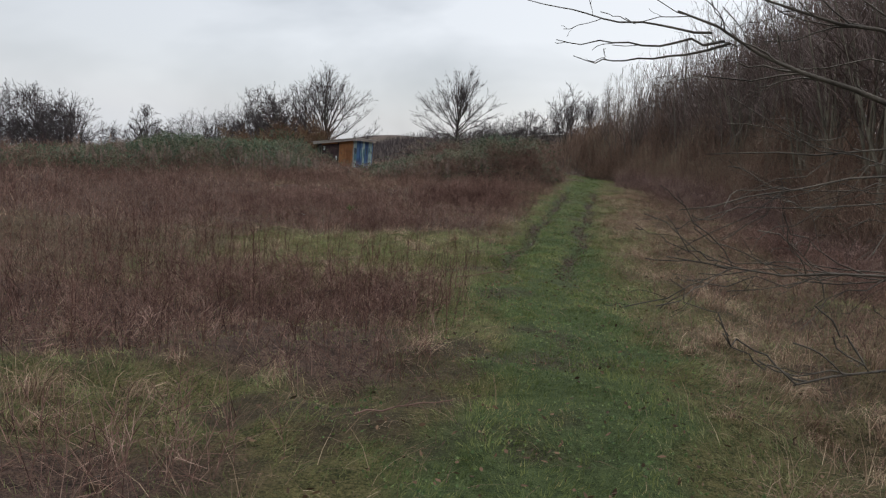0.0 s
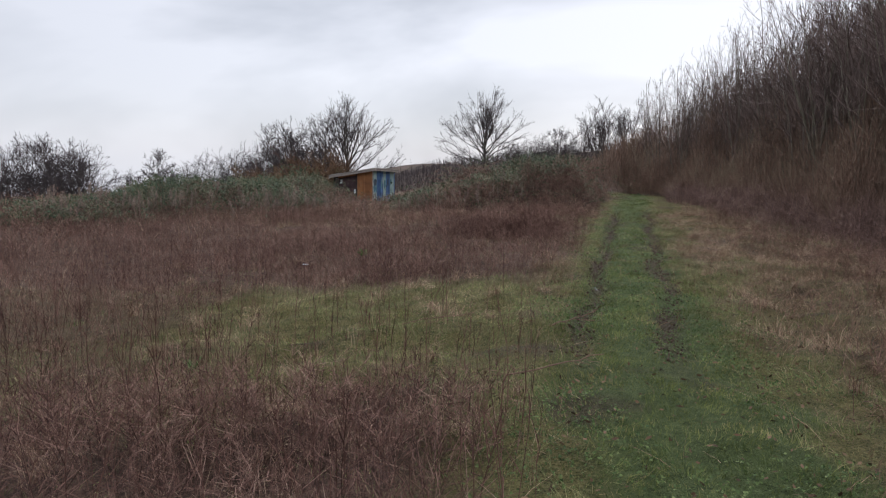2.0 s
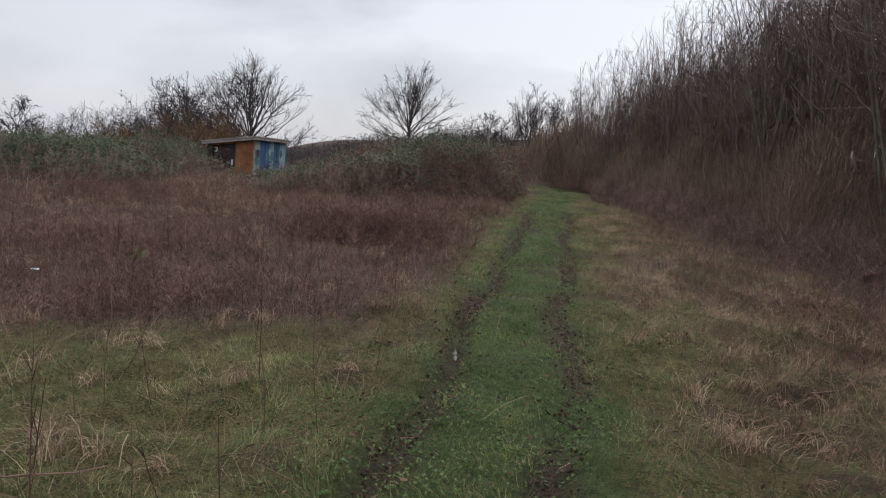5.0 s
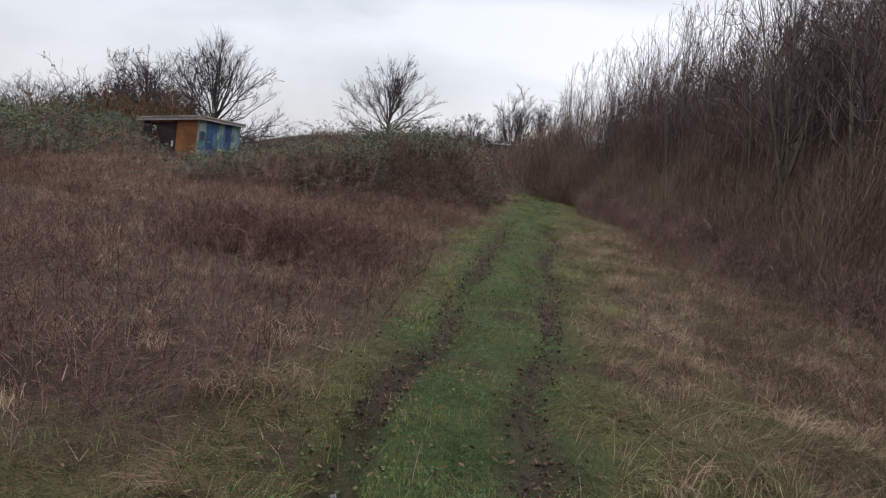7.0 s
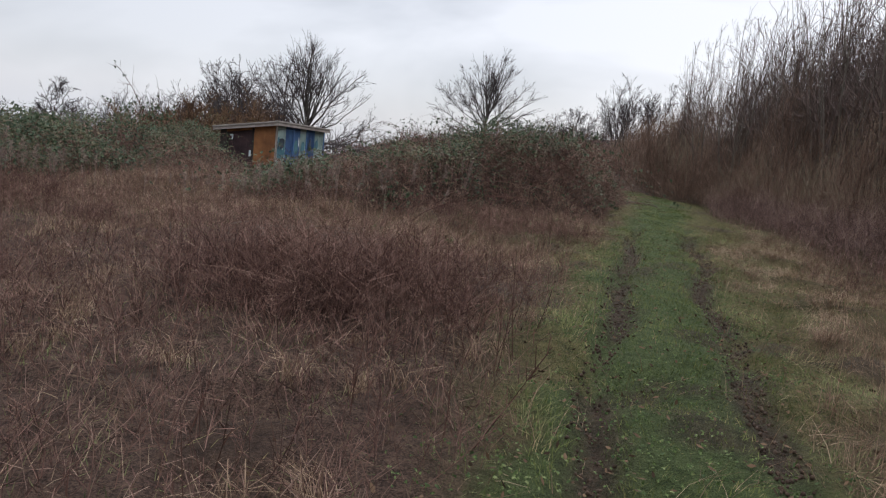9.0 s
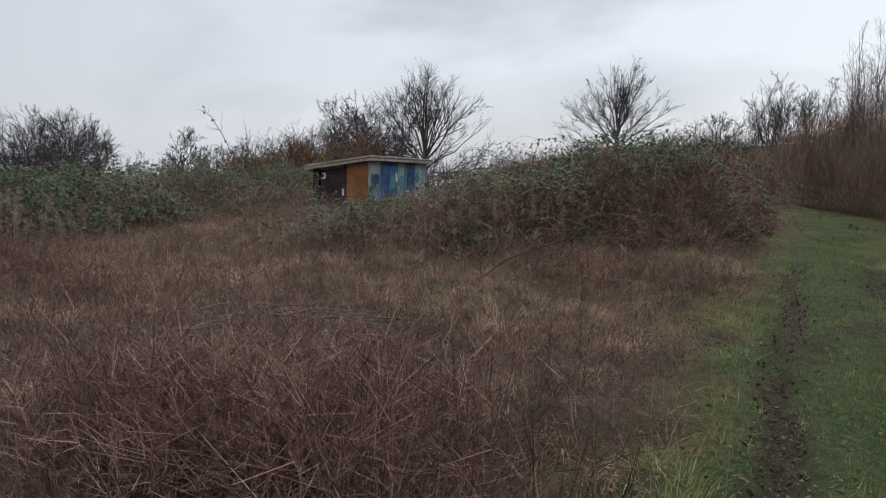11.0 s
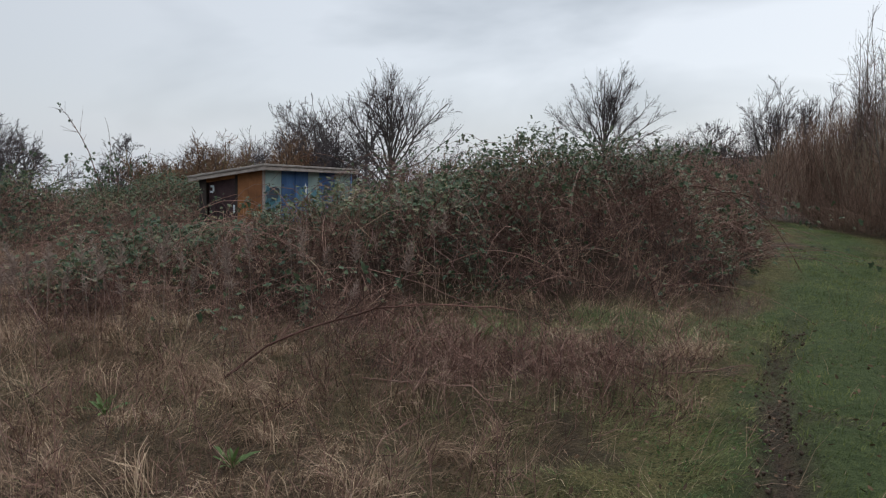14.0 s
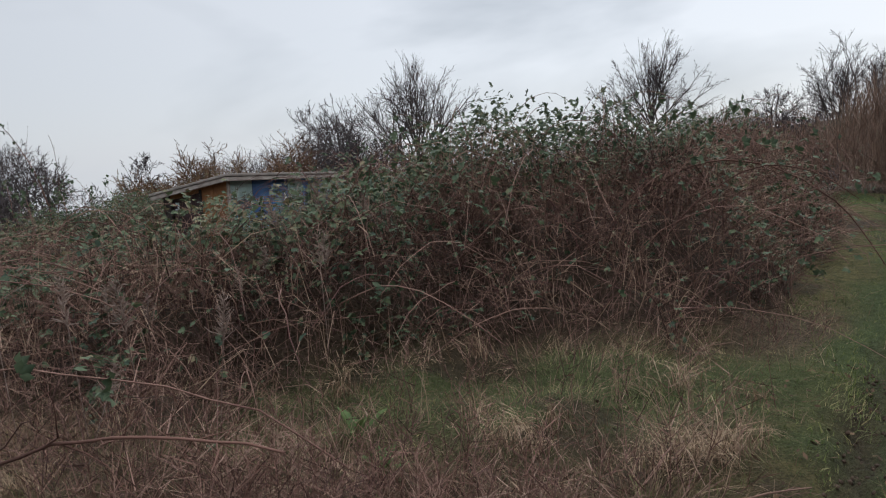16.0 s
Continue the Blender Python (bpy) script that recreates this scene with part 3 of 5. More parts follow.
def shrub_like(seed, h, wide, stems=26, twigs=1500, twig_r=0.009):
    """A bare thorny bush of many stems from the ground."""
    r = np.random.default_rng(seed)
    n = stems
    a, t = r.uniform(0, 2 * np.pi, n), np.radians(r.uniform(3, 38, n))
    root = np.stack([np.cos(a), np.sin(a), 0 * a], -1) * (wide * 0.35 * r.uniform(0, 1, n))[:, None]
    d = np.stack([np.sin(t) * np.cos(a), np.sin(t) * np.sin(a), np.cos(t)], -1)
    s = np.linspace(0, 1, 7)[None, :, None]
    size = h * r.uniform(0.5, 0.98, n)
    l1 = root[:, None] + d[:, None] * s * size[:, None, None] * np.array([wide / h, wide / h, 1])
    l1[:, 1:] += np.cumsum(r.normal(size=(n, 6, 3)), 1) * 0.02 * h
    q1 = 0.035 * np.linspace(1, 0.3, 7)[None] * r.uniform(0.5, 1.2, (n, 1))
    l2, q2 = boughs(r, l1, q1, twigs // 4, 0.15, 1.0, 0.42, 42, 0.05, 5, 0.25, 0.6, 0.4)
    l3, q3 = boughs(r, l2, q2, twigs, 0.1, 1.0, 0.5, 45, 0.05, 4, 0.22, 0.7, 0.5)
    q2, q3 = np.maximum(q2, twig_r), np.maximum(q3, twig_r * 0.75)
    return tubes(l1, q1, 4), joined([ribbons(l2, q2), ribbons(l3[:, ::3], q3[:, ::3])])


def on_ground(x, y, sink=0.05):
    return (x, y, float(ground_z(x, y)) - sink)


# the trees across the distance
set_tree("bare_tree", on_ground(-9.6, 54.5), *dome_like(31, 7.7, 28, 3400, 0.18, 0.0075), BARK, FAR_TWIG,
         "bare broad-crowned tree with crooked dark limbs behind the shed")
set_tree("bare_tree", on_ground(0.7, 70), *dome_like(23, 8.4, 34, 3600, 0.17, 0.009), BARK, FAR_TWIG,
         "bare round-crowned tree with many steep limbs behind the bramble bank")
FAR_TREES = [(-13.2, 53.5, 6.7, 0), (-15.6, 56, 6.4, 1), (-11.6, 56.0, 6.8, 0), (-12.4, 51.5, 6.0, 1), (-14.5, 52.0, 5.8, 0), (-10.9, 51.5, 5.0, 1), (6.5, 76, 5.6, 1), (8.6, 78, 5.2, 0), (12.2, 75, 7.4, 2),
             (10.4, 79, 5.8, 1), (13.8, 80, 7.0, 2), (4.4, 80, 4.8, 1), (16.5, 82, 7.5, 2), (-27.8, 47.2, 4.9, 3), (-25.4, 46.4, 4.2, 3), (-30.6, 47.0, 4.8, 3), (-20.7, 47.1, 3.4, 3), (-14.2, 53.6, 5.4, 3)]
for n, (x, y, h, sort) in enumerate(FAR_TREES):
    form = oak_like(40 + n, h, 0.95, 0.2, 1100, 0.13, 0.011) if sort == 0 else shrub_like(40 + n, h * 0.85, h * 0.55, 26, 1300, 0.010) if sort == 1 \
        else fan_like(40 + n, h, 10, 1200, 0.1, 0.011, 24) if sort == 2 else oak_like(40 + n, h, 1.15, 0.16, 1500, 0.11, 0.010, 13, 90)
    set_tree("bare_tree", on_ground(x, y), *form, BARK, FAR_TWIG, "bare grey-brown tree in the far hedgerow", group="far hedgerow trees")
FAR_BUSHES = [(-17.0, 51, 5.2, 2.8), (-19.6, 52, 4.6, 3.0), (-22.2, 52.5, 4.0, 3.0), (-25.0, 53, 3.6, 3.0), (-14.8, 49.5, 4.2, 2.4),
              (-23.5, 42, 4.4, 2.8), (-26.2, 43.5, 4.6, 3.2), (-29.5, 44, 4.8, 3.4), (-11.2, 48.5, 3.2, 2.4), (-33, 42, 5.0, 3.6),
              (-8.6, 37.0, 1.9, 2.2), (-7.6, 39.4, 2.0, 2.2), (-10.6, 37.6, 1.5, 2.4)]
for n, (x, y, h, wide) in enumerate(FAR_BUSHES):
    rust = n >= 10
    set_tree("thorn_bush", on_ground(x, y), *shrub_like(80 + n, h * (1.0 if rust else 0.88), wide, 24, 2600 if rust else 1700, 0.007 if rust else 0.0085), BARK, RUSSET_TWIG if rust else FAR_TWIG,
             "russet bare bush behind the shed" if rust else "bare tangled thorn bush in the far hedgerow", "bush", group="hedgerow bushes")

# ---------------------------------------------------------------- hedge of saplings beside the path
forms = []
for n in range(9):
    r = np.random.default_rng(200 + n)
    h = 5.7 + 0.2 * n
    stems = 5
    a, t = r.uniform(0, 2 * np.pi, stems), np.radians(r.uniform(1, 10, stems))
    d = np.stack([np.sin(t) * np.cos(a), np.sin(t) * np.sin(a), np.cos(t)], -1)
    s = np.linspace(0, 1, 9)[None, :, None]
    size = h * r.uniform(0.72, 1.0, stems)
    l1 = d[:, None] * s * size[:, None, None] + np.stack([np.cos(a), np.sin(a), 0 * a], -1)[:, None] * 0.12
    l1[:, 1:] += np.cumsum(r.normal(size=(stems, 8, 3)) * (1, 1, 0.2), 1) * 0.05
    q1 = 0.029 * np.linspace(1, 0.18, 9)[None] * r.uniform(0.6, 1.2, (stems, 1))
    l2, q2 = boughs(r, l1, q1, 66, 0.3, 0.97, 0.24, 32, 0.14, 6, 0.18, 0.5, 0.4)
    l3, q3 = boughs(r, l2, q2, 210, 0.1, 1.0, 0.5, 38, 0.08, 4, 0.15, 0.65, 0.5)
    forms.append((tubes(l1, q1, 5), joined([ribbons(l2, np.maximum(q2, 0.005)), ribbons(l3[:, ::3], np.maximum(q3[:, ::3], 0.004))])))
firsts = []
r = np.random.default_rng(300)
for n in range(260):
    y = float(r.uniform(7.5, 43)) if n > 12 else float(r.uniform(8, 14))
    deep = float(r.uniform(0.7, 5.2))
    x = float(hedge_x(y)) + deep
    if n >= 215:  # the far half stands thicker
        y = float(r.uniform(25, 38))
        x = float(hedge_x(y)) + 0.3 + 0.65 * deep
    if n >= len(forms) and y < 21 and r.uniform() < 0.42:  # the near end is more open
        continue
    m = pose(*on_ground(x, y), 0, 0, float(r.uniform(0, 360)))
    k = n % len(forms)
    size = float(r.uniform(0.82, 1.12)) * float(np.interp(y, [0, 12, 20, 25, 31, 36, 42], [1.14, 1.2, 1.25, 1.2, 1.06, 0.95, 0.85]))
    if n < len(forms):
        ob = set_tree("sapling_tree", (0, 0, 0), *forms[k], SAPLING_BARK, TWIG,
                      "tall bare multi-stemmed sapling in the hedge beside the path", group="saplings of the hedge")
        ob.scale = (size,) * 3
        ob.matrix_basis = m @ Matrix.Diagonal((size, size, size, 1))
        firsts.append(ob)
    else:
        ob = copy_thing(firsts[k], m)
        ob.scale = (size,) * 3

for n, (x, y, h) in enumerate(((10.0, 19.6, 7.4), (7.7, 12.4, 7.2), (7.3, 10.2, 6.8), (10.6, 25.5, 7.0), (8.9, 16.2, 6.6), (9.6, 17.8, 7.0), (8.6, 14.2, 6.9), (10.2, 22.4, 6.6))):
    set_tree("hedge_tree", on_ground(x, y), *fan_like(340 + n, h, 9, 1300, 0.064, 0.0045, 17), POLE_BARK, TWIG,
             "bare many-stemmed young tree standing out of the hedge", group="taller trees of the hedge")


def twig_mass(n, x, y, z0, z1, length, r0, tilt=28, k=4, droop=0.0):
    """Loose upright twigs, their feet between the heights z0 and z1."""
    z = rng.uniform(0, 1, n) * (z1 - z0) + z0
    d = turn_unit(n)
    a = np.radians(rng.normal(0, tilt, n))[:, None]
    d = d * np.sin(a) + np.array([0, 0, 1.0]) * np.cos(a)
    L = length * rng.uniform(0.5, 1.2, n)
    s = np.linspace(0, 1, k)[None, :, None]
    P = np.stack([x, y, z], -1)[:, None] + d[:, None] * s * L[:, None, None]
    P[:, :, 2] -= droop * L[:, None] * s[:, :, 0] ** 2
    P[:, 1:] += np.cumsum(rng.normal(size=(n, k - 1, 3)), 1) * (0.05 * L)[:, None, None]
    R = r0 * rng.uniform(0.6, 1.3, n)[:, None] * np.linspace(1, 0.35, k)[None]
    return P, R


n = 84000
y = rng.uniform(7.0, 44, n)
deep = np.abs(rng.normal(0, 1.5, n)) + 0.05 * rng.uniform(0, 1, n)
x = hedge_x(y) + deep - 0.35 + 0.9 * (lattice(0 * y, y, 1.9, 41) - 0.5)
top = np.minimum(np.interp(y, [8, 20, 32, 40], [2.5, 3.0, 3.8, 3.6]), 0.4 + 2.4 * deep) * (0.65 + 0.6 * lattice(x, y, 1.4, 42))
z = ground_z(x, y)
P, R = twig_mass(n, x, y, z, z + top, 0.75, 0.0034, 46, 3)
m = 700
ys = rng.uniform(7.0, 43, m)
xs = hedge_x(ys) + rng.uniform(-0.1, 2.2, m)
S, Q = twig_mass(m, xs, ys, ground_z(xs, ys), ground_z(xs, ys) + 0.1, 2.3, 0.0085, 22, 4)
stuff("hedge_stems", [tubes(S, Q, 3)], STOOL_BARK, "upright green-grey stems springing from the foot of the hedge", "thicket")
n = 9000
x, y = 3.6 + 6.2 * rng.uniform(0, 1, n) ** 0.7, rng.normal(43.5, 1.0, n)
z = ground_z(x, y)
P2, R2 = twig_mass(n, x, y, z, z + np.interp(x, [3.6, 6, 7.2, 7.6, 9.5], [0.9, 1.1, 1.4, 2.3, 3.1]), 0.9, 0.005, 28, 3)
stuff("hedge_thicket", [ribbons(P, R), ribbons(P2, R2)], HEDGE_TWIG, "dense thicket of fine reddish-brown twigs under the saplings", "thicket")

# dark scrub along the far hedgerow and on the embankment
n = 9000
x, y = rng.uniform(-38, 7, n), rng.normal(47, 1.6, n) - 3.0
P, R = twig_mass(n, x, y, ground_z(x, y), ground_z(x, y) + 0.2 + 0.9 * lattice(x, y, 3.0, 43), 0.9, 0.011, 30, 3)
stuff("hedgerow_scrub", [ribbons(P, R)], FAR_TWIG, "low dark scrub along the foot of the far hedgerow", "thicket")
n = 9000
x, y = rng.uniform(-30, 40, n), rng.uniform(82, 96, n)
P, R = twig_mass(n, x, y, ground_z(x, y), ground_z(x, y) + 0.3, 1.0, 0.022, 30, 3)
stuff("embankment_scrub", [ribbons(P, R)], FAR_TWIG, "dark leafless scrub covering the distant embankment", "thicket")

# ---------------------------------------------------------------- the tree that overhangs the start of the path
r = np.random.default_rng(5)
tP, tR = trunk_path(r, 4.6, 0.11, (-0.05, 0.02), 8, 0.05)
tP += np.array([4.9, 4.3, float(ground_z(4.9, 4.3)) - 0.05])


def bough_line(a, b, c, r0, r1, k=12):
    s = np.linspace(0, 1, k)[:, None]
    a, b, c = np.array(a), np.array(b), np.array(c)
    P = (1 - s) ** 2 * a + 2 * s * (1 - s) * b + s * s * c
    P[1:-1] += r.normal(size=(k - 2, 3)) * 0.018
    return P, r0 + (r1 - r0) * s[:, 0]


BOUGH_LINES = [((4.75, 4.2, 1.25), (2.6, 3.8, 1.75), (1.47, 4.89, 2.47), 0.032, 0.007),
               ((1.74, 4.70, 2.27), (1.28, 5.09, 2.24), (0.75, 5.49, 2.31), 0.010, 0.003),
               ((1.76, 4.66, 2.25), (1.21, 5.23, 2.11), (0.89, 5.48, 2.20), 0.009, 0.003),
               ((1.66, 4.73, 2.32), (1.09, 5.21, 2.42), (0.50, 5.57, 2.60), 0.009, 0.003),
               ((4.80, 4.3, 2.05), (2.50, 3.9, 2.15), (1.78, 4.76, 2.61), 0.024, 0.005),
               ((4.75, 4.2, 1.15), (2.60, 3.35, 0.90), (1.12, 3.40, 1.01), 0.015, 0.0035),
               ((1.45, 3.42, 0.97), (1.20, 3.42, 1.04), (0.95, 3.42, 1.16), 0.0045, 0.0015),
               ((4.80, 4.3, 2.10), (2.50, 4.05, 1.55), (1.50, 4.10, 1.53), 0.014, 0.003),
               ((4.80, 4.3, 1.90), (2.30, 3.80, 1.50), (1.30, 3.85, 1.21), 0.013, 0.003),
               ((4.80, 4.3, 1.80), (2.60, 3.85, 1.38), (1.45, 3.85, 1.18), 0.011, 0.0025),
               ((3.55, 2.45, 1.00), (2.00, 2.40, 1.00), (1.25, 2.30, 0.755), 0.0085, 0.0035),
               ((1.30, 2.31, 0.77), (1.02, 2.33, 0.90), (0.80, 2.35, 1.08), 0.0042, 0.0015),
               ((1.27, 2.30, 0.76), (1.08, 2.31, 0.82), (0.96, 2.32, 0.96), 0.0038, 0.0015),
               ((1.52, 2.36, 0.83), (1.40, 2.38, 0.95), (1.20, 2.40, 1.25), 0.0040, 0.0015)]
made = [bough_line(*l) for l in BOUGH_LINES]
lP, lR = np.stack([m[0] for m in made]), np.stack([m[1] for m in made])
sP, sR = trunk_path(r, 2.4, 0.045, (0.03, -0.02), 8, 0.05)
sP += np.array([3.55, 2.45, float(ground_z(3.55, 2.45)) - 0.05])
b2, c2 = boughs(r, lP, lR, 85, 0.4, 0.98, 0.22, 32, 0.03, 6, 0.15, 0.5, 0.4)
b3, c3 = boughs(r, b2, c2, 200, 0.15, 1.0, 0.42, 34, 0.02, 5, 0.15, 0.6, 0.5)
b4, c4 = boughs(r, tP, tR, 14, 0.45, 1.0, 0.4, 50, 0.15, 7, 0.15, 0.35, 0.3)
b5, c5 = boughs(r, b4, c4, 150, 0.15, 1.0, 0.4, 40, 0.08, 5, 0.15, 0.55, 0.4)
set_tree("overhanging_tree", (0, 0, 0), joined([tubes(tP, tR, 9), tubes(sP, sR, 7), tubes(lP, lR, 6)]),
         joined([tubes(b2, np.maximum(c2, 0.0028), 4), tubes(b3, np.maximum(c3, 0.0018), 3), tubes(b4, c4, 4), tubes(b5, np.maximum(c5, 0.002), 3)]),
         BOUGH_BARK, BOUGH_BARK, "bare tree with thin grey-green boughs hanging over the path")

# ---------------------------------------------------------------- grass
def grass(n, x0, x1, y0, y1, keep, tall, wide, lean, k=3):
    x, y = scatter(n, x0, x1, y0, y1, keep)
    n = len(x)
    base = np.stack([x, y, ground_z(x, y) - 0.01], -1)
    swirl = 14 * lattice(x, y, 0.75, 56) + rng.normal(0, 0.7, n)
    out = np.stack([np.cos(swirl), np.sin(swirl), 0 * swirl], -1)
    L = tall * rng.uniform(0.45, 1.25, n) * (0.2 + 0.8 * lattice(x, y, 0.45, 51) + 0.85 * lattice(x, y, 0.17, 53))
    s = np.linspace(0, 1, k)[None, :, None]
    a = lean * rng.uniform(0.3, 1.4, n)
    P = base[:, None] + np.array([0, 0, 1.0]) * s * (L * np.cos(np.minimum(a, 1.3)))[:, None, None] + out[:, None] * (s ** 1.7) * (L * np.sin(np.minimum(a, 1.4)))[:, None, None]
    W = wide * rng.uniform(0.6, 1.3, n)[:, None] * np.linspace(1, 0.15, k)[None]
    return blades(P, W, unit(np.cross(out, np.array([0, 0, 1.0])) + 0.4 * rng.normal(size=(n, 3))))


def path_keep(x, y):
    d = np.abs(x - path_mid(y)) + 0.4 * (lattice(x, y, 0.5, 31) - 0.5) + 0.3 * (lattice(x, y, 1.7, 33) - 0.5)
    rut = np.minimum(np.abs(x - rut_l(y)), np.abs(x - rut_r(y)))
    bare = np.where((y > 8.3) & (y < 26), step(0.08, 0.22, rut + 0.14 * (lattice(x, y, 0.4, 52) - 0.4)), 1)
    return (1 - step(0.4, 1.0, d)) * bare * np.interp(y, [0, 6, 26, 42], [1, 1, 0.6, 0.25])


stuff("path_grass", [grass(900000, -1.2, 9.5, 1.2, 42, path_keep, 0.05, 0.007, 1.0, 2)],
      PATH_GRASS, "short trodden green grass of the footpath", "grass")


def turf_keep(x, y):
    left = path_mid(y) - x
    bald = 1 - 0.8 * soil(x, y)
    return bald * (0.3 + 0.7 * step(0.25, 0.6, lattice(x, y, 0.3, 62))) * (1 - 0.85 * brown(x, y)) * step(-1.5, -0.9, left) * (1 - step(3.2, 4.6, left)) * (1 - step(12.5, 15, y))


stuff("near_turf", [grass(300000, -4.5, 4.5, 1.5, 15, turf_keep, 0.042, 0.0042, 1.0, 2)], PATH_GRASS, "fine short green turf between the weeds", "grass")


def rough_keep(x, y):
    off_path = step(0.4, 0.8, np.abs(x - path_mid(y)) + 0.5 * (lattice(x, y, 0.5, 31) - 0.5))
    clear = (1 - 0.82 * brown(x, y)) * (0.25 + 0.75 * step(0.3, 0.6, 0.6 * lattice(x, y, 0.22, 54) + 0.4 * lattice(x, y, 0.8, 55)))
    clear = np.maximum(clear, 0.95 * glade(x, y))
    return off_path * clear * (1 - 0.85 * soil(x, y)) * (bramble_top(x, y) < 0.12) * np.interp(y, [0, 12, 28, 40], [1, 0.9, 0.75, 0.2]) * (x < hedge_x(y) - 0.3)


stuff("rough_grass", [grass(560000, -5, 7.5, 1.6, 29, lambda x, y: rough_keep(x, y) * (1 - 0.5 * straw(x, y)), 0.082, 0.0052, 1.2, 3)],
      ROUGH_GRASS, "rough yellow-green winter grass beside the path", "grass")
stuff("dead_grass", [grass(380000, -6, 7.5, 1.6, 29, lambda x, y: (0.13 + 0.87 * straw(x, y)) * (1 - 0.55 * brown(x, y) * (y < 20.4)) * (0.12 + 0.88 * step(0.45, 0.95, np.abs(x - path_mid(y)) + 0.5 * (lattice(x, y, 0.9, 34) - 0.5))) * (bramble_top(x, y) < 0.3) * (x < hedge_x(y)), 0.22, 0.0042, 1.35, 3),
                     grass(22000, -22, -6, 6, 26, lambda x, y: (0.3 + 0.7 * straw(x, y)) * (bramble_top(x, y) < 0.3), 0.35, 0.012, 1.0, 3)],
      STRAW, "bleached dead grass lying in tufts", "grass")


def leaf_quads(at, size):
    """Pointed leaflets, folded along the middle, three to a leaf."""
    n = len(at)
    pieces = []
    d = unit(rng.normal(size=(n, 3)) * (1, 1, 0.5) + np.array([0, -0.35, -0.1]))
    up = unit(rng.normal(size=(n, 3)) * 0.55 + np.array([0, -0.35, 1.0]))
    w = unit(np.cross(d, up))
    for turn in (-1.0, 0.0, 1.0):
        e = unit(d + turn * 0.95 * w)
        f = unit(np.cross(e, up))
        L = (size * rng.uniform(0.6, 1.25, n) * (1.0 if turn == 0 else 0.8))[:, None]
        o = at + e * 0.12 * L
        V = np.stack([o, o + e * L * 0.5 + f * L * 0.33 + up * L * 0.08, o + e * L - up * L * 0.12, o + e * L * 0.5 - f * L * 0.33 + up * L * 0.08], 1)
        b = np.arange(n)[:, None] * 4
        F = np.concatenate([b + np.array([[0, 1, 2, 2]]), b + np.array([[0, 2, 3, 3]])])
        pieces.append((V.reshape(-1, 3), F[:, :3]))
    return joined(pieces)


def herb_keep(x, y):
    near = 1 - step(0.7, 1.5, np.abs(x - path_mid(y)) + 0.6 * (lattice(x, y, 0.5, 31) - 0.5))
    return near * step(0.35, 0.6, lattice(x, y, 0.6, 57)) * np.interp(y, [0, 4, 8, 11, 14, 24], [0.1, 0.35, 1, 1, 0.4, 0.3])


hx, hy = scatter(100000, -0.8, 6, 1.8, 24, herb_keep)
v, f = leaf_quads(np.stack([hx, hy, ground_z(hx, hy) + rng.uniform(0.01, 0.045, len(hx))], -1), 0.018)
tagged(new("creeping_herbs", raw_mesh("creeping_herbs", v, f, HERB_LEAF)), "small creeping green leaves matted over the path", "herbs", kind="stuff")

# clods and fallen leaves in the wheel ruts
m = 3600
y = rng.uniform(8.8, 27, m)
x = np.where(rng.uniform(0, 1, m) < 0.5, rut_l(y), rut_r(y)) + rng.normal(0, 0.06, m)
d = unit(rng.normal(size=(m, 3)))
e = unit(np.cross(d, rng.normal(size=(m, 3))))
g = np.cross(d, e)
size = rng.uniform(0.006, 0.022, m)[:, None]
at = np.stack([x, y, ground_z(x, y) + size[:, 0] * 0.3], -1)
V = np.stack([at + d * size, at + e * size * 0.8, at + g * size * 0.7, at - d * size * 0.9, at - e * size, at - g * size * 0.8], 1).reshape(-1, 3)
F = np.array([[0, 1, 2], [0, 2, 4], [0, 4, 5], [0, 5, 1], [3, 2, 1], [3, 4, 2], [3, 5, 4], [3, 1, 5]])
F = (np.arange(m)[:, None, None] * 6 + F[None]).reshape(-1, 3)
tagged(new("mud_clods", raw_mesh("mud_clods", V, F, CLOD)), "small dark clods of churned mud in the ruts", "mud", kind="stuff")
m = 3500
y = rng.uniform(2, 27, m)
x = path_mid(y) + np.sign(rng.normal(size=m)) * np.abs(rng.normal(0.75, 0.55, m))
at = np.stack([x, y, ground_z(x, y) + 0.02 + 0.03 * rng.uniform(0, 1, m)], -1)
d = unit(rng.normal(size=(m, 3)) * (1, 1, 0.35))
P = at[:, None] + d[:, None] * (np.array([0, 0.5, 1.0])[None, :, None] * rng.uniform(0.02, 0.05, m)[:, None, None])
s = unit(np.cross(d, np.array([0, 0, 1.0]) + 0.5 * rng.normal(size=(m, 3))))
stuff("leaf_litter", [blades(P, rng.uniform(0.012, 0.024, m)[:, None] * np.array([[0.3, 1, 0.2]]), s)], LITTER, "brown fallen leaves scattered over grass and ruts", "leaves")

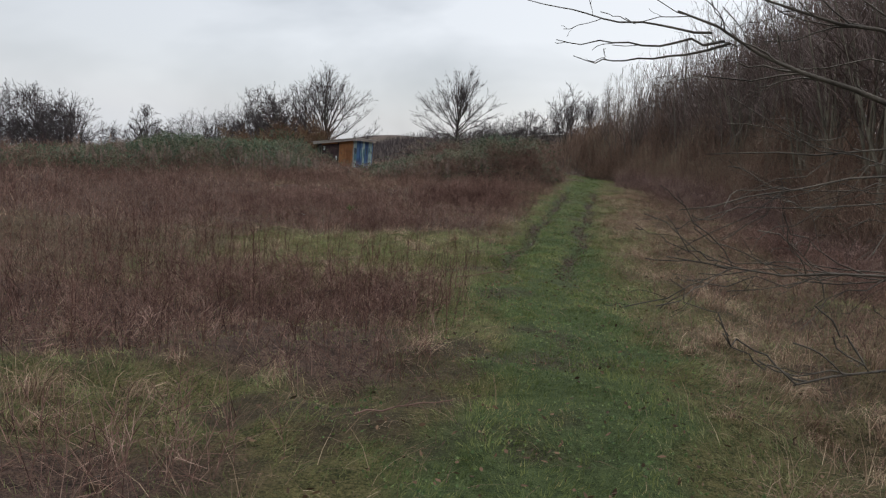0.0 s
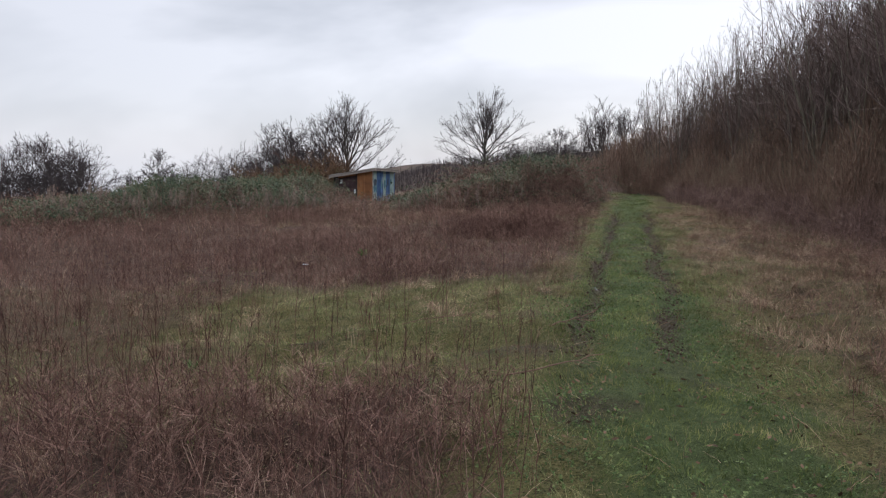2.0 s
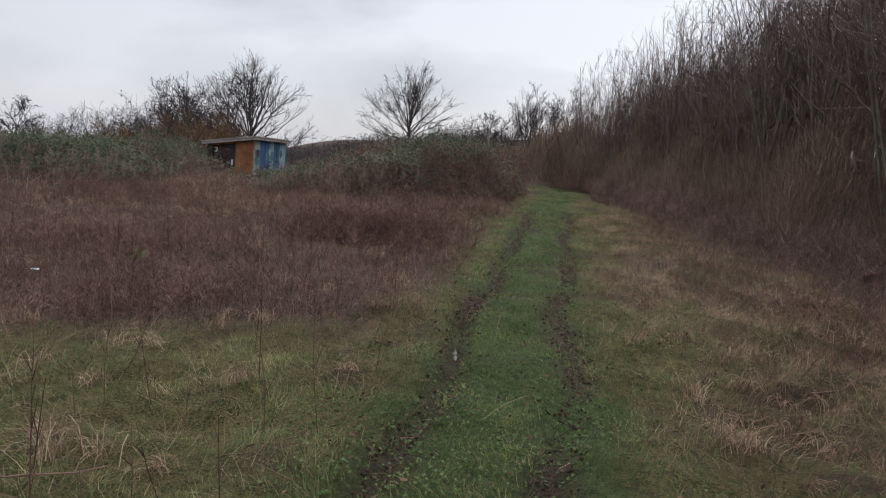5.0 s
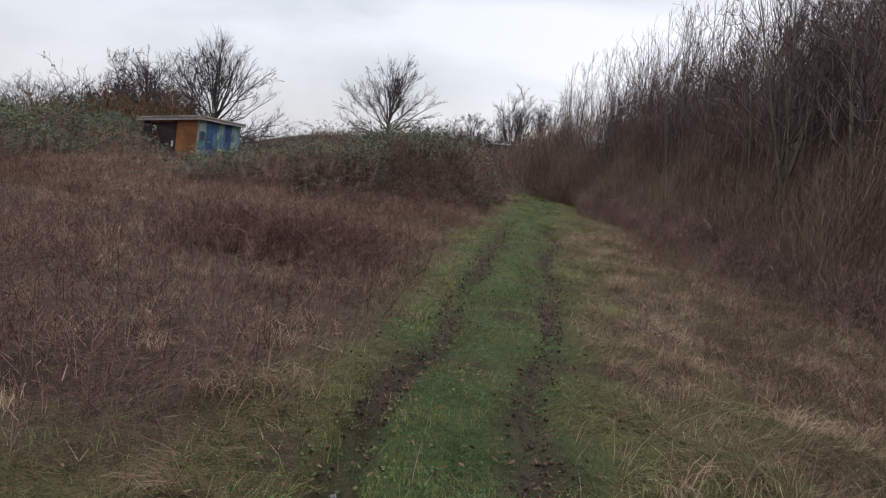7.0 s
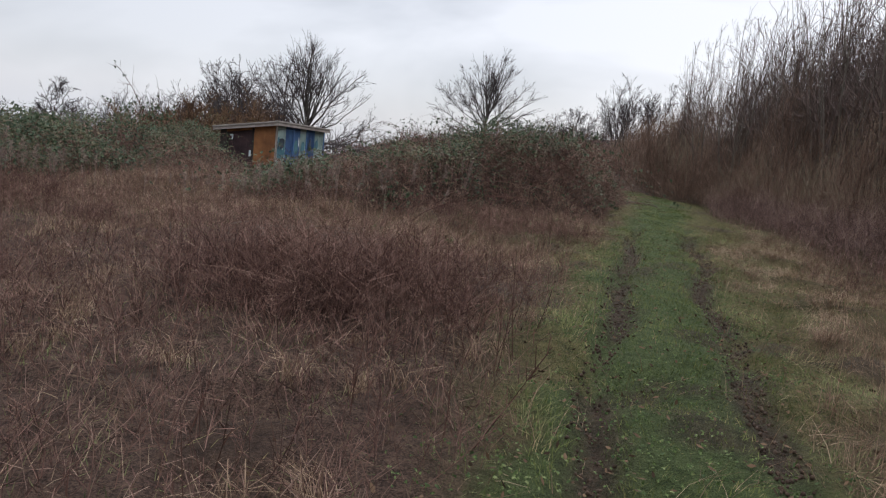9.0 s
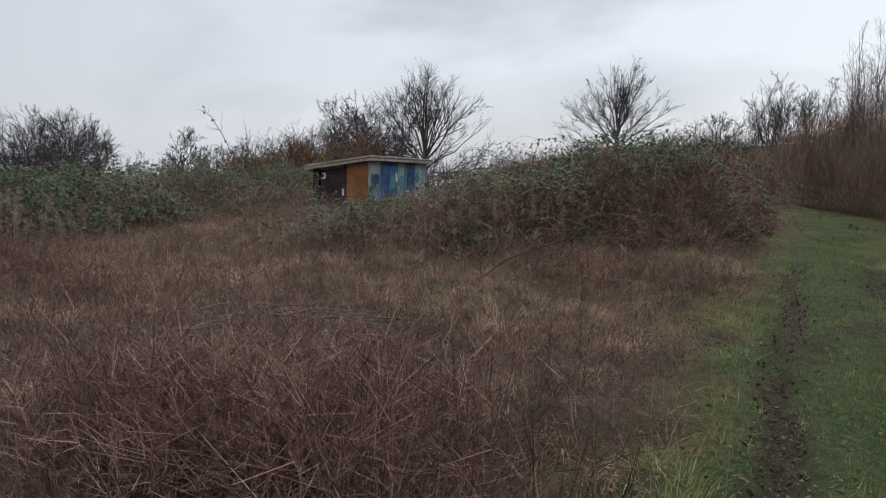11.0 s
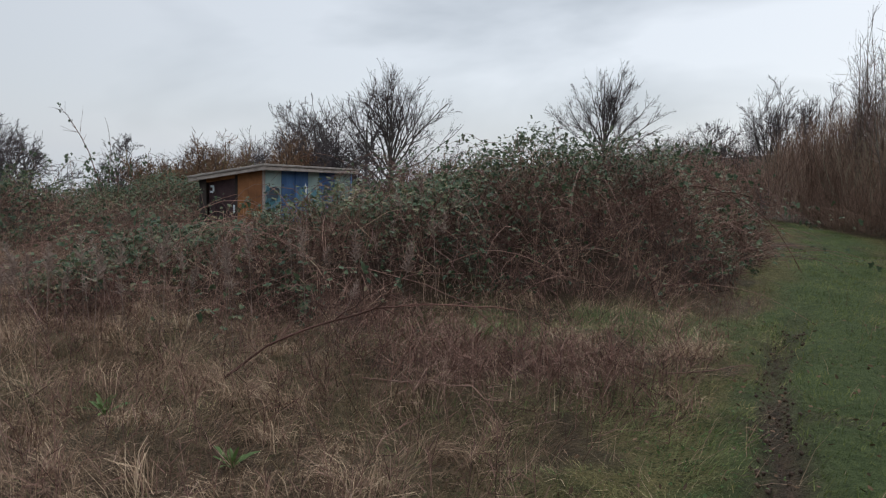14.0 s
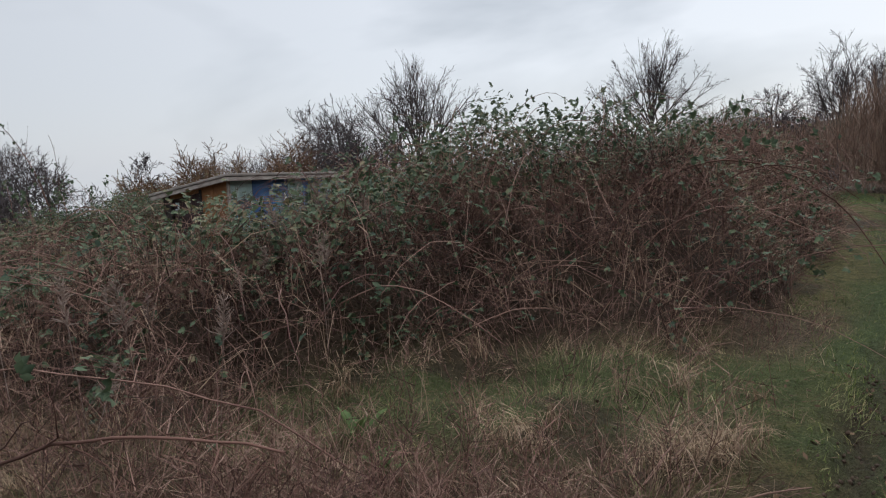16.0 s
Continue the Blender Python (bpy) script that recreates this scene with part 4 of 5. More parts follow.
# ---------------------------------------------------------------- dead weeds
def weeds(x, y, tall, r0, twigs, twig_len=0.32, spread=34, bend=0.22):
    """Upright dead stems with thin side twigs: stem tubes and twig ribbons."""
    n = len(x)
    base = np.stack([x, y, ground_z(x, y) - 0.02], -1)
    L = np.asarray(tall) * rng.uniform(0.5, 1.2, n) * (0.65 + 0.7 * lattice(x, y, 1.2, 61))
    d = unit(np.array([0, 0, 1.0]) + turn_unit(n) * np.abs(rng.normal(0, bend, n))[:, None])
    s = np.linspace(0, 1, 3)[None, :, None]
    P = base[:, None] + d[:, None] * s * L[:, None, None]
    P[:, 1:] += np.cumsum(rng.normal(size=(n, 2, 3)), 1) * (0.03 * L)[:, None, None]
    R = r0 * rng.uniform(0.6, 1.3, n)[:, None] * np.linspace(1, 0.4, 3)[None]
    Q, _ = boughs(rng, P, R, n * twigs, 0.25, 1.0, twig_len, spread, 0.08, 2, 0.2)
    W = r0 * 1.6 * rng.uniform(0.6, 1.2, n * twigs)[:, None] * np.array([[1, 0.5]])
    side = unit(np.cross(unit(Q[:, -1] - Q[:, 0]), rng.normal(size=(len(Q), 3))))
    return [tubes(P, R, 3), blades(Q, W, side)]


def weed_keep(x, y):
    near = np.abs(x - path_mid(y)) > 0.85
    return brown(x, y) * near * (bramble_top(x, y) < 0.35) * (x < hedge_x(y) + 0.6)


wx, wy = scatter(44000, -9, 9, 2.0, 30, lambda x, y: weed_keep(x, y) * np.interp(y, [2, 10, 22, 30], [1, 1, 0.8, 0.45]) * 0.9)
stuff("dead_weeds", weeds(wx, wy, 0.36, 0.0022, 8, 0.42, 50, 0.5), DEAD_STEM, "dense stand of dead reddish-brown weed stems", "weeds")
wx, wy = scatter(9000, -30, -8.5, 4, 26, lambda x, y: (0.35 + 0.65 * brown(x, y)) * (bramble_top(x, y) < 0.4))
stuff("far_weeds", weeds(wx, wy, 0.45, 0.005, 7, 0.4, 50, 0.45), DEAD_STEM, "dead brown weeds filling the open meadow", "weeds")
wx, wy = scatter(3000, -6, 3.5, 2.2, 20, lambda x, y: np.interp(y, [4.6, 5.6, 10, 11.5, 20], [0, 1, 1, 0.35, 0.12]) * (np.abs(x - path_mid(y)) > 0.9) * 0.5 * (x < path_mid(y)))
stuff("tall_dead_stems", weeds(wx, wy, 0.62, 0.0034, 5, 0.2, 28, 0.17), DARK_STEM, "tall single dead stems standing in the grass", "weeds")

# matted tangles of fallen weeds, darker and thicker than the rest of the stand
for x0, y0, wx, wy, n, tall in ((0.55, 18.25, 0.95, 0.42, 950, 0.58), (-2.9, 17.0, 1.8, 0.8, 500, 0.42), (2.5, 24.1, 1.3, 0.5, 500, 0.4), (-1.6, 14.2, 1.5, 0.6, 400, 0.42),
                                (-1.1, 7.3, 1.6, 0.55, 700, 0.42), (6.1, 12.0, 0.6, 2.2, 500, 0.4), (-3.6, 21.3, 1.6, 0.8, 500, 0.42)):
    x, y = rng.normal(x0, wx * 0.7, n), rng.normal(y0, wy * 0.7, n)
    ok = np.abs(x - path_mid(y)) > 1.0
    stuff("weed_tangle", weeds(x[ok], y[ok], tall, 0.0024, 12, 0.42, 58, 0.55), DEAD_STEM, "matted tangle of reddish-brown dead weed stems", "weeds")
# weeds along the foot of the hedge
y = rng.uniform(9, 35, 5200)
x = hedge_x(y) - 2.2 * rng.uniform(0, 1, len(y)) ** 1.2 + 0.3
ok = x > path_mid(y) + 1.3
x, y = x[ok], y[ok]
stuff("verge_weeds", weeds(x, y, (0.36 + 0.5 * step(-2.0, -0.3, x - hedge_x(y))) * np.interp(y, [10, 17], [0.75, 1.0]), 0.003, 8, 0.42, 50, 0.5), PALE_STEM, "brown dead weeds along the foot of the hedge", "weeds")

# drooping tussocks of bleached grass
n = 850
x, y = scatter(n * 3, -5.5, 7.0, 2.2, 27, lambda x, y: (0.15 + 0.6 * straw(x, y)) * (np.abs(x - path_mid(y)) > 0.95) * (bramble_top(x, y) < 0.2) * (x < hedge_x(y) - 0.2))
x, y = x[:n], y[:n]
u = np.repeat(np.arange(len(x)), 46)
bx, by = x[u] + rng.normal(0, 0.045, len(u)), y[u] + rng.normal(0, 0.045, len(u))
sway = np.repeat(rng.normal(size=(len(x), 3)) * (1, 1, 0), 46, axis=0) * 0.7
out = unit(turn_unit(len(u)) + sway)
L = (np.repeat(rng.uniform(0.16, 0.36, len(x)), 46) * rng.uniform(0.6, 1.15, len(u)))[:, None]
s = np.array([0, 0.35, 0.7, 1.0])[None]
P = np.stack([bx, by, ground_z(bx, by) - 0.01], -1)[:, None] + out[:, None] * (s ** 1.3 * L * 0.85)[:, :, None]
P[:, :, 2] += L * 0.55 * np.sin(np.pi * np.minimum(s * 0.85, 1)) * rng.uniform(0.5, 1.1, (len(u), 1))
stuff("grass_tussocks", [blades(P, 0.0040 * rng.uniform(0.6, 1.3, len(u))[:, None] * np.array([[1, 0.9, 0.6, 0.15]]), unit(np.cross(out, np.array([0, 0, 1.0])) + 0.3 * rng.normal(size=(len(u), 3))))],
      STRAW, "drooping tussocks of bleached tan grass", "grass")

# ---------------------------------------------------------------- brambles
def cane_set(n, keep, x0, x1, y0, y1, size, lift):
    x, y = scatter(n, x0, x1, y0, y1, keep)
    n = len(x)
    base = np.stack([x, y, ground_z(x, y) - 0.02], -1)
    out = turn_unit(n)
    out[:, 1] -= 0.35
    T = np.maximum(bramble_top(x, y), 0.25) - ground_z(x, y)
    L = size * rng.uniform(0.5, 1.3, n)
    s = np.linspace(0, 1, 9)[None, :, None]
    P = base[:, None] + out[:, None] * s * L[:, None, None] * 0.8
    P[:, :, 2] += (T * lift * rng.uniform(0.7, 1.15, n))[:, None] * np.sin(np.pi * np.minimum(s[:, :, 0] * 0.86, 1)) ** 0.8
    P[:, 1:] += np.cumsum(rng.normal(size=(n, 8, 3)), 1) * 0.02
    R = 0.0042 * rng.uniform(0.6, 1.3, n)[:, None] * np.linspace(1, 0.4, 9)[None]
    ok = ~in_shed(P[:, :, 0], P[:, :, 1], 0.08).any(1)
    return P[ok], R[ok]


def bank_keep(x, y):
    d = y - bramble_foot(x)
    return (bramble_top(x, y) > np.where(x < -8, -0.14, 0.12)) * (d > 0) * np.maximum(1 - step(7, 11, d), step(0.15, 0.5, shed_clump(x, y))) * ~in_shed(x, y, 0.25)


def green(x, y):
    """Where the brambles keep their leaves."""
    g = step(0.48, 0.60, 0.7 * lattice(x, y, 1.1, 71) + 0.3 * lattice(x, y, 0.4, 72))
    g = g * (1 - 0.7 * step(2.6, 3.8, x))
    crest = step(1.2, 2.6, y - bramble_foot(x)) * (1 - 0.5 * step(3.2, 4.6, x))
    return np.clip(np.where(x < -1.7, 0.34 + 0.6 * g, 0.12 + 0.85 * g) + 0.35 * crest * g + 0.12 * crest, 0, 1)


for name, x0, x1, canes, twigs, leaves in (("bramble_mound", -2.2, 6.3, 3000, 50000, 15000), ("bramble_bank", -14, -2.2, 1900, 30000, 34000)):
    P, R = cane_set(canes, bank_keep, x0, x1, 17, 38, 1.7, 1.0)
    x, y = scatter(twigs * 3, x0, x1, 17, 37, lambda x, y: bank_keep(x, y))
    x, y = x[:twigs], y[:twigs]
    zg, zt = ground_z(x, y), bramble_top(x, y)
    f = rng.uniform(0, 1, len(x)) ** 0.7
    Q, S = twig_mass(len(x), x, y, 0, 0, 0.55, 0.0030, 68, 3, 0.35)
    Q[:, :, 2] += (zg + np.maximum(zt - zg - 0.3, 0.0) * f)[:, None]
    ok = ~in_shed(Q[:, :, 0], Q[:, :, 1], 0.06).any(1)
    Q, S = Q[ok], S[ok]
    stuff(name, [tubes(P, R, 4)], BRAMBLE_CANE, "arching reddish bramble canes of the overgrown bank", "brambles")
    stuff(name + "_twigs", [ribbons(Q, S)], DEAD_TWIG, "tangle of dead brown twigs inside the brambles", "brambles")
    x, y = scatter(leaves * 7, x0, x1, 17, 37, lambda x, y: bank_keep(x, y) * green(x, y) * (1 - 0.7 * step(3.5, 7, y - bramble_foot(x)) * (1 - step(0.15, 0.5, shed_clump(x, y)))))
    x, y = x[:leaves], y[:leaves]
    zg, zt = ground_z(x, y), bramble_top(x, y)
    z = np.maximum(zg + 0.05, zt - np.abs(rng.normal(0, 0.25, len(x))) + 0.08 * rng.uniform(-0.5, 1.6, len(x)))
    low = rng.uniform(0, 1, len(x)) < 0.5 * (y - bramble_foot(x) < 2.4)
    z = np.where(low, zg + (zt - zg) * rng.uniform(0.2, 1.0, len(x)), z)
    at = np.stack([x, y, z], -1)
    # leaves along the canes as well
    u = rng.integers(0, len(P), leaves // 3)
    v = rng.integers(3, 9, leaves // 3)
    more = P[u, v] + rng.normal(size=(len(u), 3)) * 0.03
    more = more[rng.uniform(0, 1, len(u)) < green(more[:, 0], more[:, 1])]
    at = np.concatenate([at, more])
    v, f = leaf_quads(at, 0.052)
    me = raw_mesh(name + "_leaves", v, f, BRAMBLE_LEAF)
    tagged(new(name + "_leaves", me), "dark green evergreen bramble leaves on the bank", "brambles", kind="stuff")

LEAVES = [raw_mesh("leaf", *leaf_quads(np.zeros((1, 3)), 0.055), BRAMBLE_LEAF) for _ in range(4)]
# long arching sprays that stand clear of the crown
SPRAYS = [((1.2, 28.0), 1.0, 0.9, 0.55), ((1.6, 28.6), 0.9, 0.5, 0.5), ((2.4, 28.4), 1.3, -0.4, 0.45), ((3.9, 28.6), 1.9, -1.2, 0.35),
          ((4.3, 28.9), 1.7, -1.6, 0.2), ((3.3, 29.4), 1.2, -0.9, 0.5), ((0.9, 26.6), 1.5, -0.7, 0.5), ((2.9, 27.6), 1.6, -0.8, 0.35), ((-2.6, 28.6), -0.9, 0.3, 0.8),
          ((-6.6, 27.5), 0.7, 0.4, 0.6), ((-9.2, 27), -0.8, 0.3, 0.6), ((-1.9, 25.2), 1.0, -0.8, 0.5), ((2.3, 24.2), -1.7, -1.2, 1.25), ((4.1, 28.9), 1.4, 0.9, 0.15), ((-5.9, 29.6), -0.6, 0.2, 0.8), ((-6.8, 29.2), 0.5, 0.5, 0.9)]
for k in range(36):
    x = float(rng.uniform(-10, 4.6))
    if -4.9 < x < -2.4:
        continue
    y = float(bramble_foot(x)) + float(rng.uniform(1.6, 4.5))
    if k % 3 == 0:
        x, y = float(rng.uniform(0.6, 2.2)), float(rng.uniform(27.2, 29.4))
    SPRAYS.append(((x, y), float(rng.normal(0, 0.6)), float(rng.normal(0, 0.4)), float(rng.uniform(0.1, 0.4))))
for k in range(14):
    SPRAYS.append(((float(rng.uniform(-8.0, -6.6)), float(rng.uniform(30.0, 32.6))), float(rng.normal(-0.3, 0.3)), float(rng.normal(0, 0.3)), float(rng.uniform(0.6, 1.2))))
for (x, y), dx, dy, rise in SPRAYS:
    z0 = float(ground_z(x, y))
    zt = float(bramble_top(x, y)) + rise * 0.55
    s = np.linspace(0, 1, 14)
    P = np.stack([x + dx * s, y + dy * s, z0 + (zt - z0) * np.sin(np.pi * np.minimum(s * 0.72 + 0.06, 1)) ** 0.7], -1)[None]
    P[0, 1:] += np.cumsum(rng.normal(size=(13, 3)), 0) * 0.012
    spray = tagged(new("bramble_spray"), "long arching bramble cane with a few green leaves", "bramble", "arching bramble canes")
    base = Vector(P[0, 0])
    spray.location = base
    Q = P - np.array(base)
    part("cane", tubes(Q, 0.0042 * np.linspace(1, 0.35, 14)[None], 5), BRAMBLE_CANE, spray)
    for i in rng.integers(5, 14, 12):
        leaf = new("leaf", LEAVES[int(rng.integers(0, 4))])
        leaf.parent = spray
        leaf.location = Q[0][i] + rng.normal(size=3) * 0.03
        leaf.rotation_euler = (0, 0, float(rng.uniform(0, 6.28)))

def arc_cane(a, b, c, r0, label, shoots=6, leaves=6):
    """One long bramble cane along a curve from a, drawn towards b, to its tip c, with side shoots."""
    r = np.random.default_rng(int(abs(a[0]) * 50 + abs(c[1]) * 9))
    s = np.linspace(0, 1, 18)[:, None]
    a, b, c = (np.array(p, float) for p in (a, b, c))
    P = ((1 - s) ** 2 * a + 2 * s * (1 - s) * b + s * s * c - a)[None]
    P[0, 1:] += np.cumsum(r.normal(size=(17, 3)), 0) * 0.008
    R = r0 * np.linspace(1, 0.4, 18)[None]
    spray = tagged(new("bramble_spray"), label, "bramble", "arching bramble canes")
    spray.location = a
    part("cane", tubes(P, R, 6), DARK_STEM, spray)
    Q, S = boughs(r, P, R, shoots, 0.3, 0.98, 0.22, 45, 0.02, 5, 0.12, 0.6, 0.4)
    for i in range(shoots):
        part("shoot", tubes(Q[i:i + 1], S[i:i + 1], 4), DARK_STEM, spray)
    for i in r.integers(7, 18, leaves):
        leaf = new("leaf", LEAVES[int(r.integers(0, 4))])
        leaf.parent = spray
        leaf.location = P[0][i] + r.normal(size=3) * 0.03
        leaf.rotation_euler = (0, 0, float(r.uniform(0, 6.28)))


arc_cane((0.45, 23.15, -0.22), (1.25, 23.65, 0.55), (2.45, 23.6, 0.44), 0.010, "bare dark bramble cane arching low over dead grass", 7, 0)
arc_cane((3.0, 28.6, 0.8), (4.25, 28.9, 1.75), (5.25, 29.1, 0.12), 0.011, "bare bramble cane arching down towards the path", 7, 7)
arc_cane((3.3, 28.2, 0.5), (4.1, 28.4, 1.5), (4.9, 28.6, 0.75), 0.008, "bare bramble cane arching down towards the path", 5, 5)
arc_cane((-7.6, 31.4, 0.2), (-7.8, 31.5, 1.4), (-8.7, 31.5, 2.2), 0.013, "tall thorny bramble cane standing above the bank", 11, 10)
arc_cane((-7.5, 31.3, 0.2), (-7.3, 31.5, 1.5), (-7.5, 31.4, 2.05), 0.007, "tall thorny bramble cane standing above the bank", 4, 5)

# pale fluffy seed heads in front of the bank
x, y = scatter(2200, -11, 1.4, 18.5, 27.5, lambda x, y: np.exp(-((y - bramble_foot(x) - 0.2) / 0.9) ** 2) * (0.25 + 0.75 * (lattice(x, y, 1.2, 81) > 0.5)))
n = len(x)
base = np.stack([x, y, ground_z(x, y)], -1)
L = rng.uniform(0.55, 1.0, n) * (1 - 0.5 * np.exp(-((x + 2.9) / 1.7) ** 2))
s = np.linspace(0, 1, 4)[None, :, None]
P = base[:, None] + unit(np.array([0, 0, 1.0]) + 0.12 * rng.normal(size=(n, 3)))[:, None] * s * L[:, None, None]
Q, _ = boughs(rng, P, np.ones((n, 4)), n * 60, 0.72, 1.0, 0.085, 55, 0.03, 3, 0.2)
side = unit(np.cross(unit(Q[:, -1] - Q[:, 0]), rng.normal(size=(len(Q), 3))))
stuff("seed_head_plants", [tubes(P, 0.003 * np.ones((n, 4)), 3), blades(Q, 0.0065 * np.array([[0.6, 1.0, 0.5]]) * np.ones((len(Q), 1)), side)],
      SEED_FLUFF, "grey-brown fluffy seed heads on dead stalks", "weeds")

# ---------------------------------------------------------------- shed
U, Vv = np.array([-0.99, 0.139, 0]), np.array([0.139, 0.99, 0])
corner = np.array([-4.42, 32.36, 0.0])
SHED_BASE = float(ground_z(-5.0, 33.8)) - 0.06
LU, LV = 1.72, 3.54


def eave(u, v):
    return 1.09 - 0.165 * u - 0.025 * v


def shed_pt(u, v, z):
    p = corner + U * u + Vv * v
    return (p[0], p[1], z)


shed = tagged(new("shed"), "derelict orange board shed with graffitied blue sheets, sunk in brambles", "shed")
shed.location = shed_pt(LU / 2, LV / 2, SHED_BASE)
SHED_AT = Vector(shed.location)


def slab(u0, u1, v0, v1, z0, z1, bev=0.0, top=None):
    """A bevelled block in the shed's own axes; top gives its upper edge as a function of u and v."""
    bm = bmesh.new()
    vs = []
    for up in (0, 1):
        for u, v in ((u0, v0), (u1, v0), (u1, v1), (u0, v1)):
            z = (z1 if top is None else top(u, v) + z1) if up else (z0 if top is None or z0 < 0.6 else top(u, v) + z0 - 1)
            vs.append(bm.verts.new(Vector(shed_pt(u, v, z)) - SHED_AT))
    for f in ((3, 2, 1, 0), (4, 5, 6, 7), (0, 1, 5, 4), (1, 2, 6, 5), (2, 3, 7, 6), (3, 0, 4, 7)):
        bm.faces.new([vs[i] for i in f])
    bmesh.ops.recalc_face_normals(bm, faces=bm.faces)
    if bev:
        bmesh.ops.bevel(bm, geom=bm.edges[:], offset=bev, segments=1, affect="EDGES")
    return bm


B = SHED_BASE
# front, with the open doorway between the end boards
for i in range(4):
    part("front_board", slab(0.03 + i * 0.16, 0.1885 + i * 0.16, 0.0 + 0.004 * (i % 2), 0.03, B, -0.01, 0.004, eave), ORANGE_BOARD, shed)
part("end_board", slab(1.52, 1.72, 0, 0.035, B, -0.01, 0.004, eave), DARK_BOARD, shed)
part("lintel", slab(0.68, 1.52, 0.002, 0.04, 0.90, 0.0, 0.0, lambda u, v: eave(u, v)), ORANGE_BOARD, shed, "orange-brown board over the doorway")
part("doorpost", slab(0.67, 0.73, -0.012, 0.06, B, -0.05, 0.006, eave), DARK_BOARD, shed)
part("threshold", slab(0.735, 1.515, 0.0, 0.10, B, B + 0.08, 0.006), DEAD_WOOD, shed)
door = part("door", slab(0.735, 1.515, 0.07, 0.105, B + 0.09, 0.885, 0.004), MAROON_BOARD, shed, "dark maroon boarded door, closed")
for u in (0.93, 1.12, 1.31):
    part("door_batten", slab(u - 0.012, u + 0.012, 0.058, 0.0695, B + 0.10, 0.87, 0.003), MAROON_BOARD, door)
for u, z, w, h in ((1.40, 0.66, 0.05, 0.022), (1.37, 0.60, 0.022, 0.05), (1.42, 0.54, 0.045, 0.02), (0.80, 0.20, 0.03, 0.09)):
    part("paint_mark", slab(u - w, u + w, 0.052, 0.0575, z - h, z + h), WHITE_PAINT, door, "smear of white paint")
part("rear_wall", slab(0, LU, LV - 0.04, LV, B, 0.0, 0.0, eave), DARK_BOARD, shed)
part("far_wall", slab(LU - 0.035, LU, 0.035, LV - 0.04, B, 0.0, 0.0, eave), DARK_BOARD, shed)
part("floor_board", slab(0.03, LU - 0.03, 0.04, LV - 0.04, B, B + 0.05), DARK_BOARD, shed)
# long side: pale and blue sheets between thin posts
side_wall = part("side_wall", slab(0.012, 0.035, 0.03, LV - 0.04, B, -0.005, 0.0, eave), DARK_BOARD, shed)
SHEETS = [(0.03, 0.62, PALE_SHEET), (0.63, 1.15, BLUE_SHEET), (1.16, 1.62, BLUE_SHEET), (1.63, 2.1, PALE_SHEET), (2.11, 2.75, BLUE_SHEET), (2.76, 3.50, PALE_SHEET)]
for v0, v1, m in SHEETS:
    bm = bmesh.new()
    cols = max(4, int((v1 - v0) / 0.055))
    rows = [[bm.verts.new(Vector(shed_pt(-0.006 - 0.004 * (c % 2), v0 + (v1 - v0) * c / cols, B if e == 0 else eave(0, v0) - 0.03)) - SHED_AT) for c in range(cols + 1)] for e in (0, 1)]
    for c in range(cols):
        bm.faces.new((rows[0][c], rows[0][c + 1], rows[1][c + 1], rows[1][c]))
    bmesh.ops.solidify(bm, geom=bm.faces[:], thickness=0.004)
    part("corrugated_sheet", bm, m, side_wall, "pale corrugated sheet" if m is PALE_SHEET else "blue corrugated sheet")
for v in (0.015, 1.155, 2.105, LV - 0.03):
    part("post", slab(-0.03, 0.01, v - 0.03, v + 0.03, B, -0.02, 0.004, eave), FASCIA if v < 0.1 else BLUE_SHEET, side_wall)


def paint_shape(v0, z0, w, h, seed, mat, n=11):
    """A blot of spray paint: a thin uneven patch over the sheets."""
    r = np.random.default_rng(seed)
    bm = bmesh.new()
    vs = []
    for i in range(n):
        a = 2 * math.pi * i / n
        q = r.uniform(0.6, 1.1)
        vs.append(bm.verts.new(Vector(shed_pt(-0.024, v0 + w * q * math.cos(a), z0 + h * q * math.sin(a))) - SHED_AT))
    bm.faces.new(vs)
    part("graffiti", bm, mat, side_wall)


for k, (v, z, w, h, m) in enumerate([(0.30, 0.55, 0.27, 0.20, BLACK_PAINT), (0.24, 0.30, 0.20, 0.20, TEAL_PAINT), (0.50, 0.36, 0.10, 0.25, TEAL_PAINT),
                                     (0.14, 0.66, 0.08, 0.10, TEAL_PAINT), (1.36, 0.48, 0.16, 0.22, TEAL_PAINT), (1.52, 0.62, 0.05, 0.16, WHITE_PAINT),
                                     (1.85, 0.45, 0.17, 0.26, TEAL_PAINT), (2.35, 0.55, 0.14, 0.22, BLACK_PAINT), (2.9, 0.55, 0.16, 0.22, TEAL_PAINT)]):
    paint_shape(v, z, w, h, 500 + k, m)
# roof: thick felted deck with a weathered edge
part("roof_deck", slab(-0.17, LU + 0.17, -0.19, LV + 0.14, 1.035, 0.085, 0.008, eave), ROOF_FELT, shed, "grey felted roof deck, slightly sagging")
part("fascia", slab(-0.15, LU + 0.15, -0.17, -0.145, 0.955, 0.030, 0.004, eave), FASCIA, shed, "weathered pale fascia board")
part("fascia", slab(-0.15, -0.123, -0.143, LV + 0.12, 0.955, 0.030, 0.004, eave), FASCIA, shed, "weathered pale fascia board")

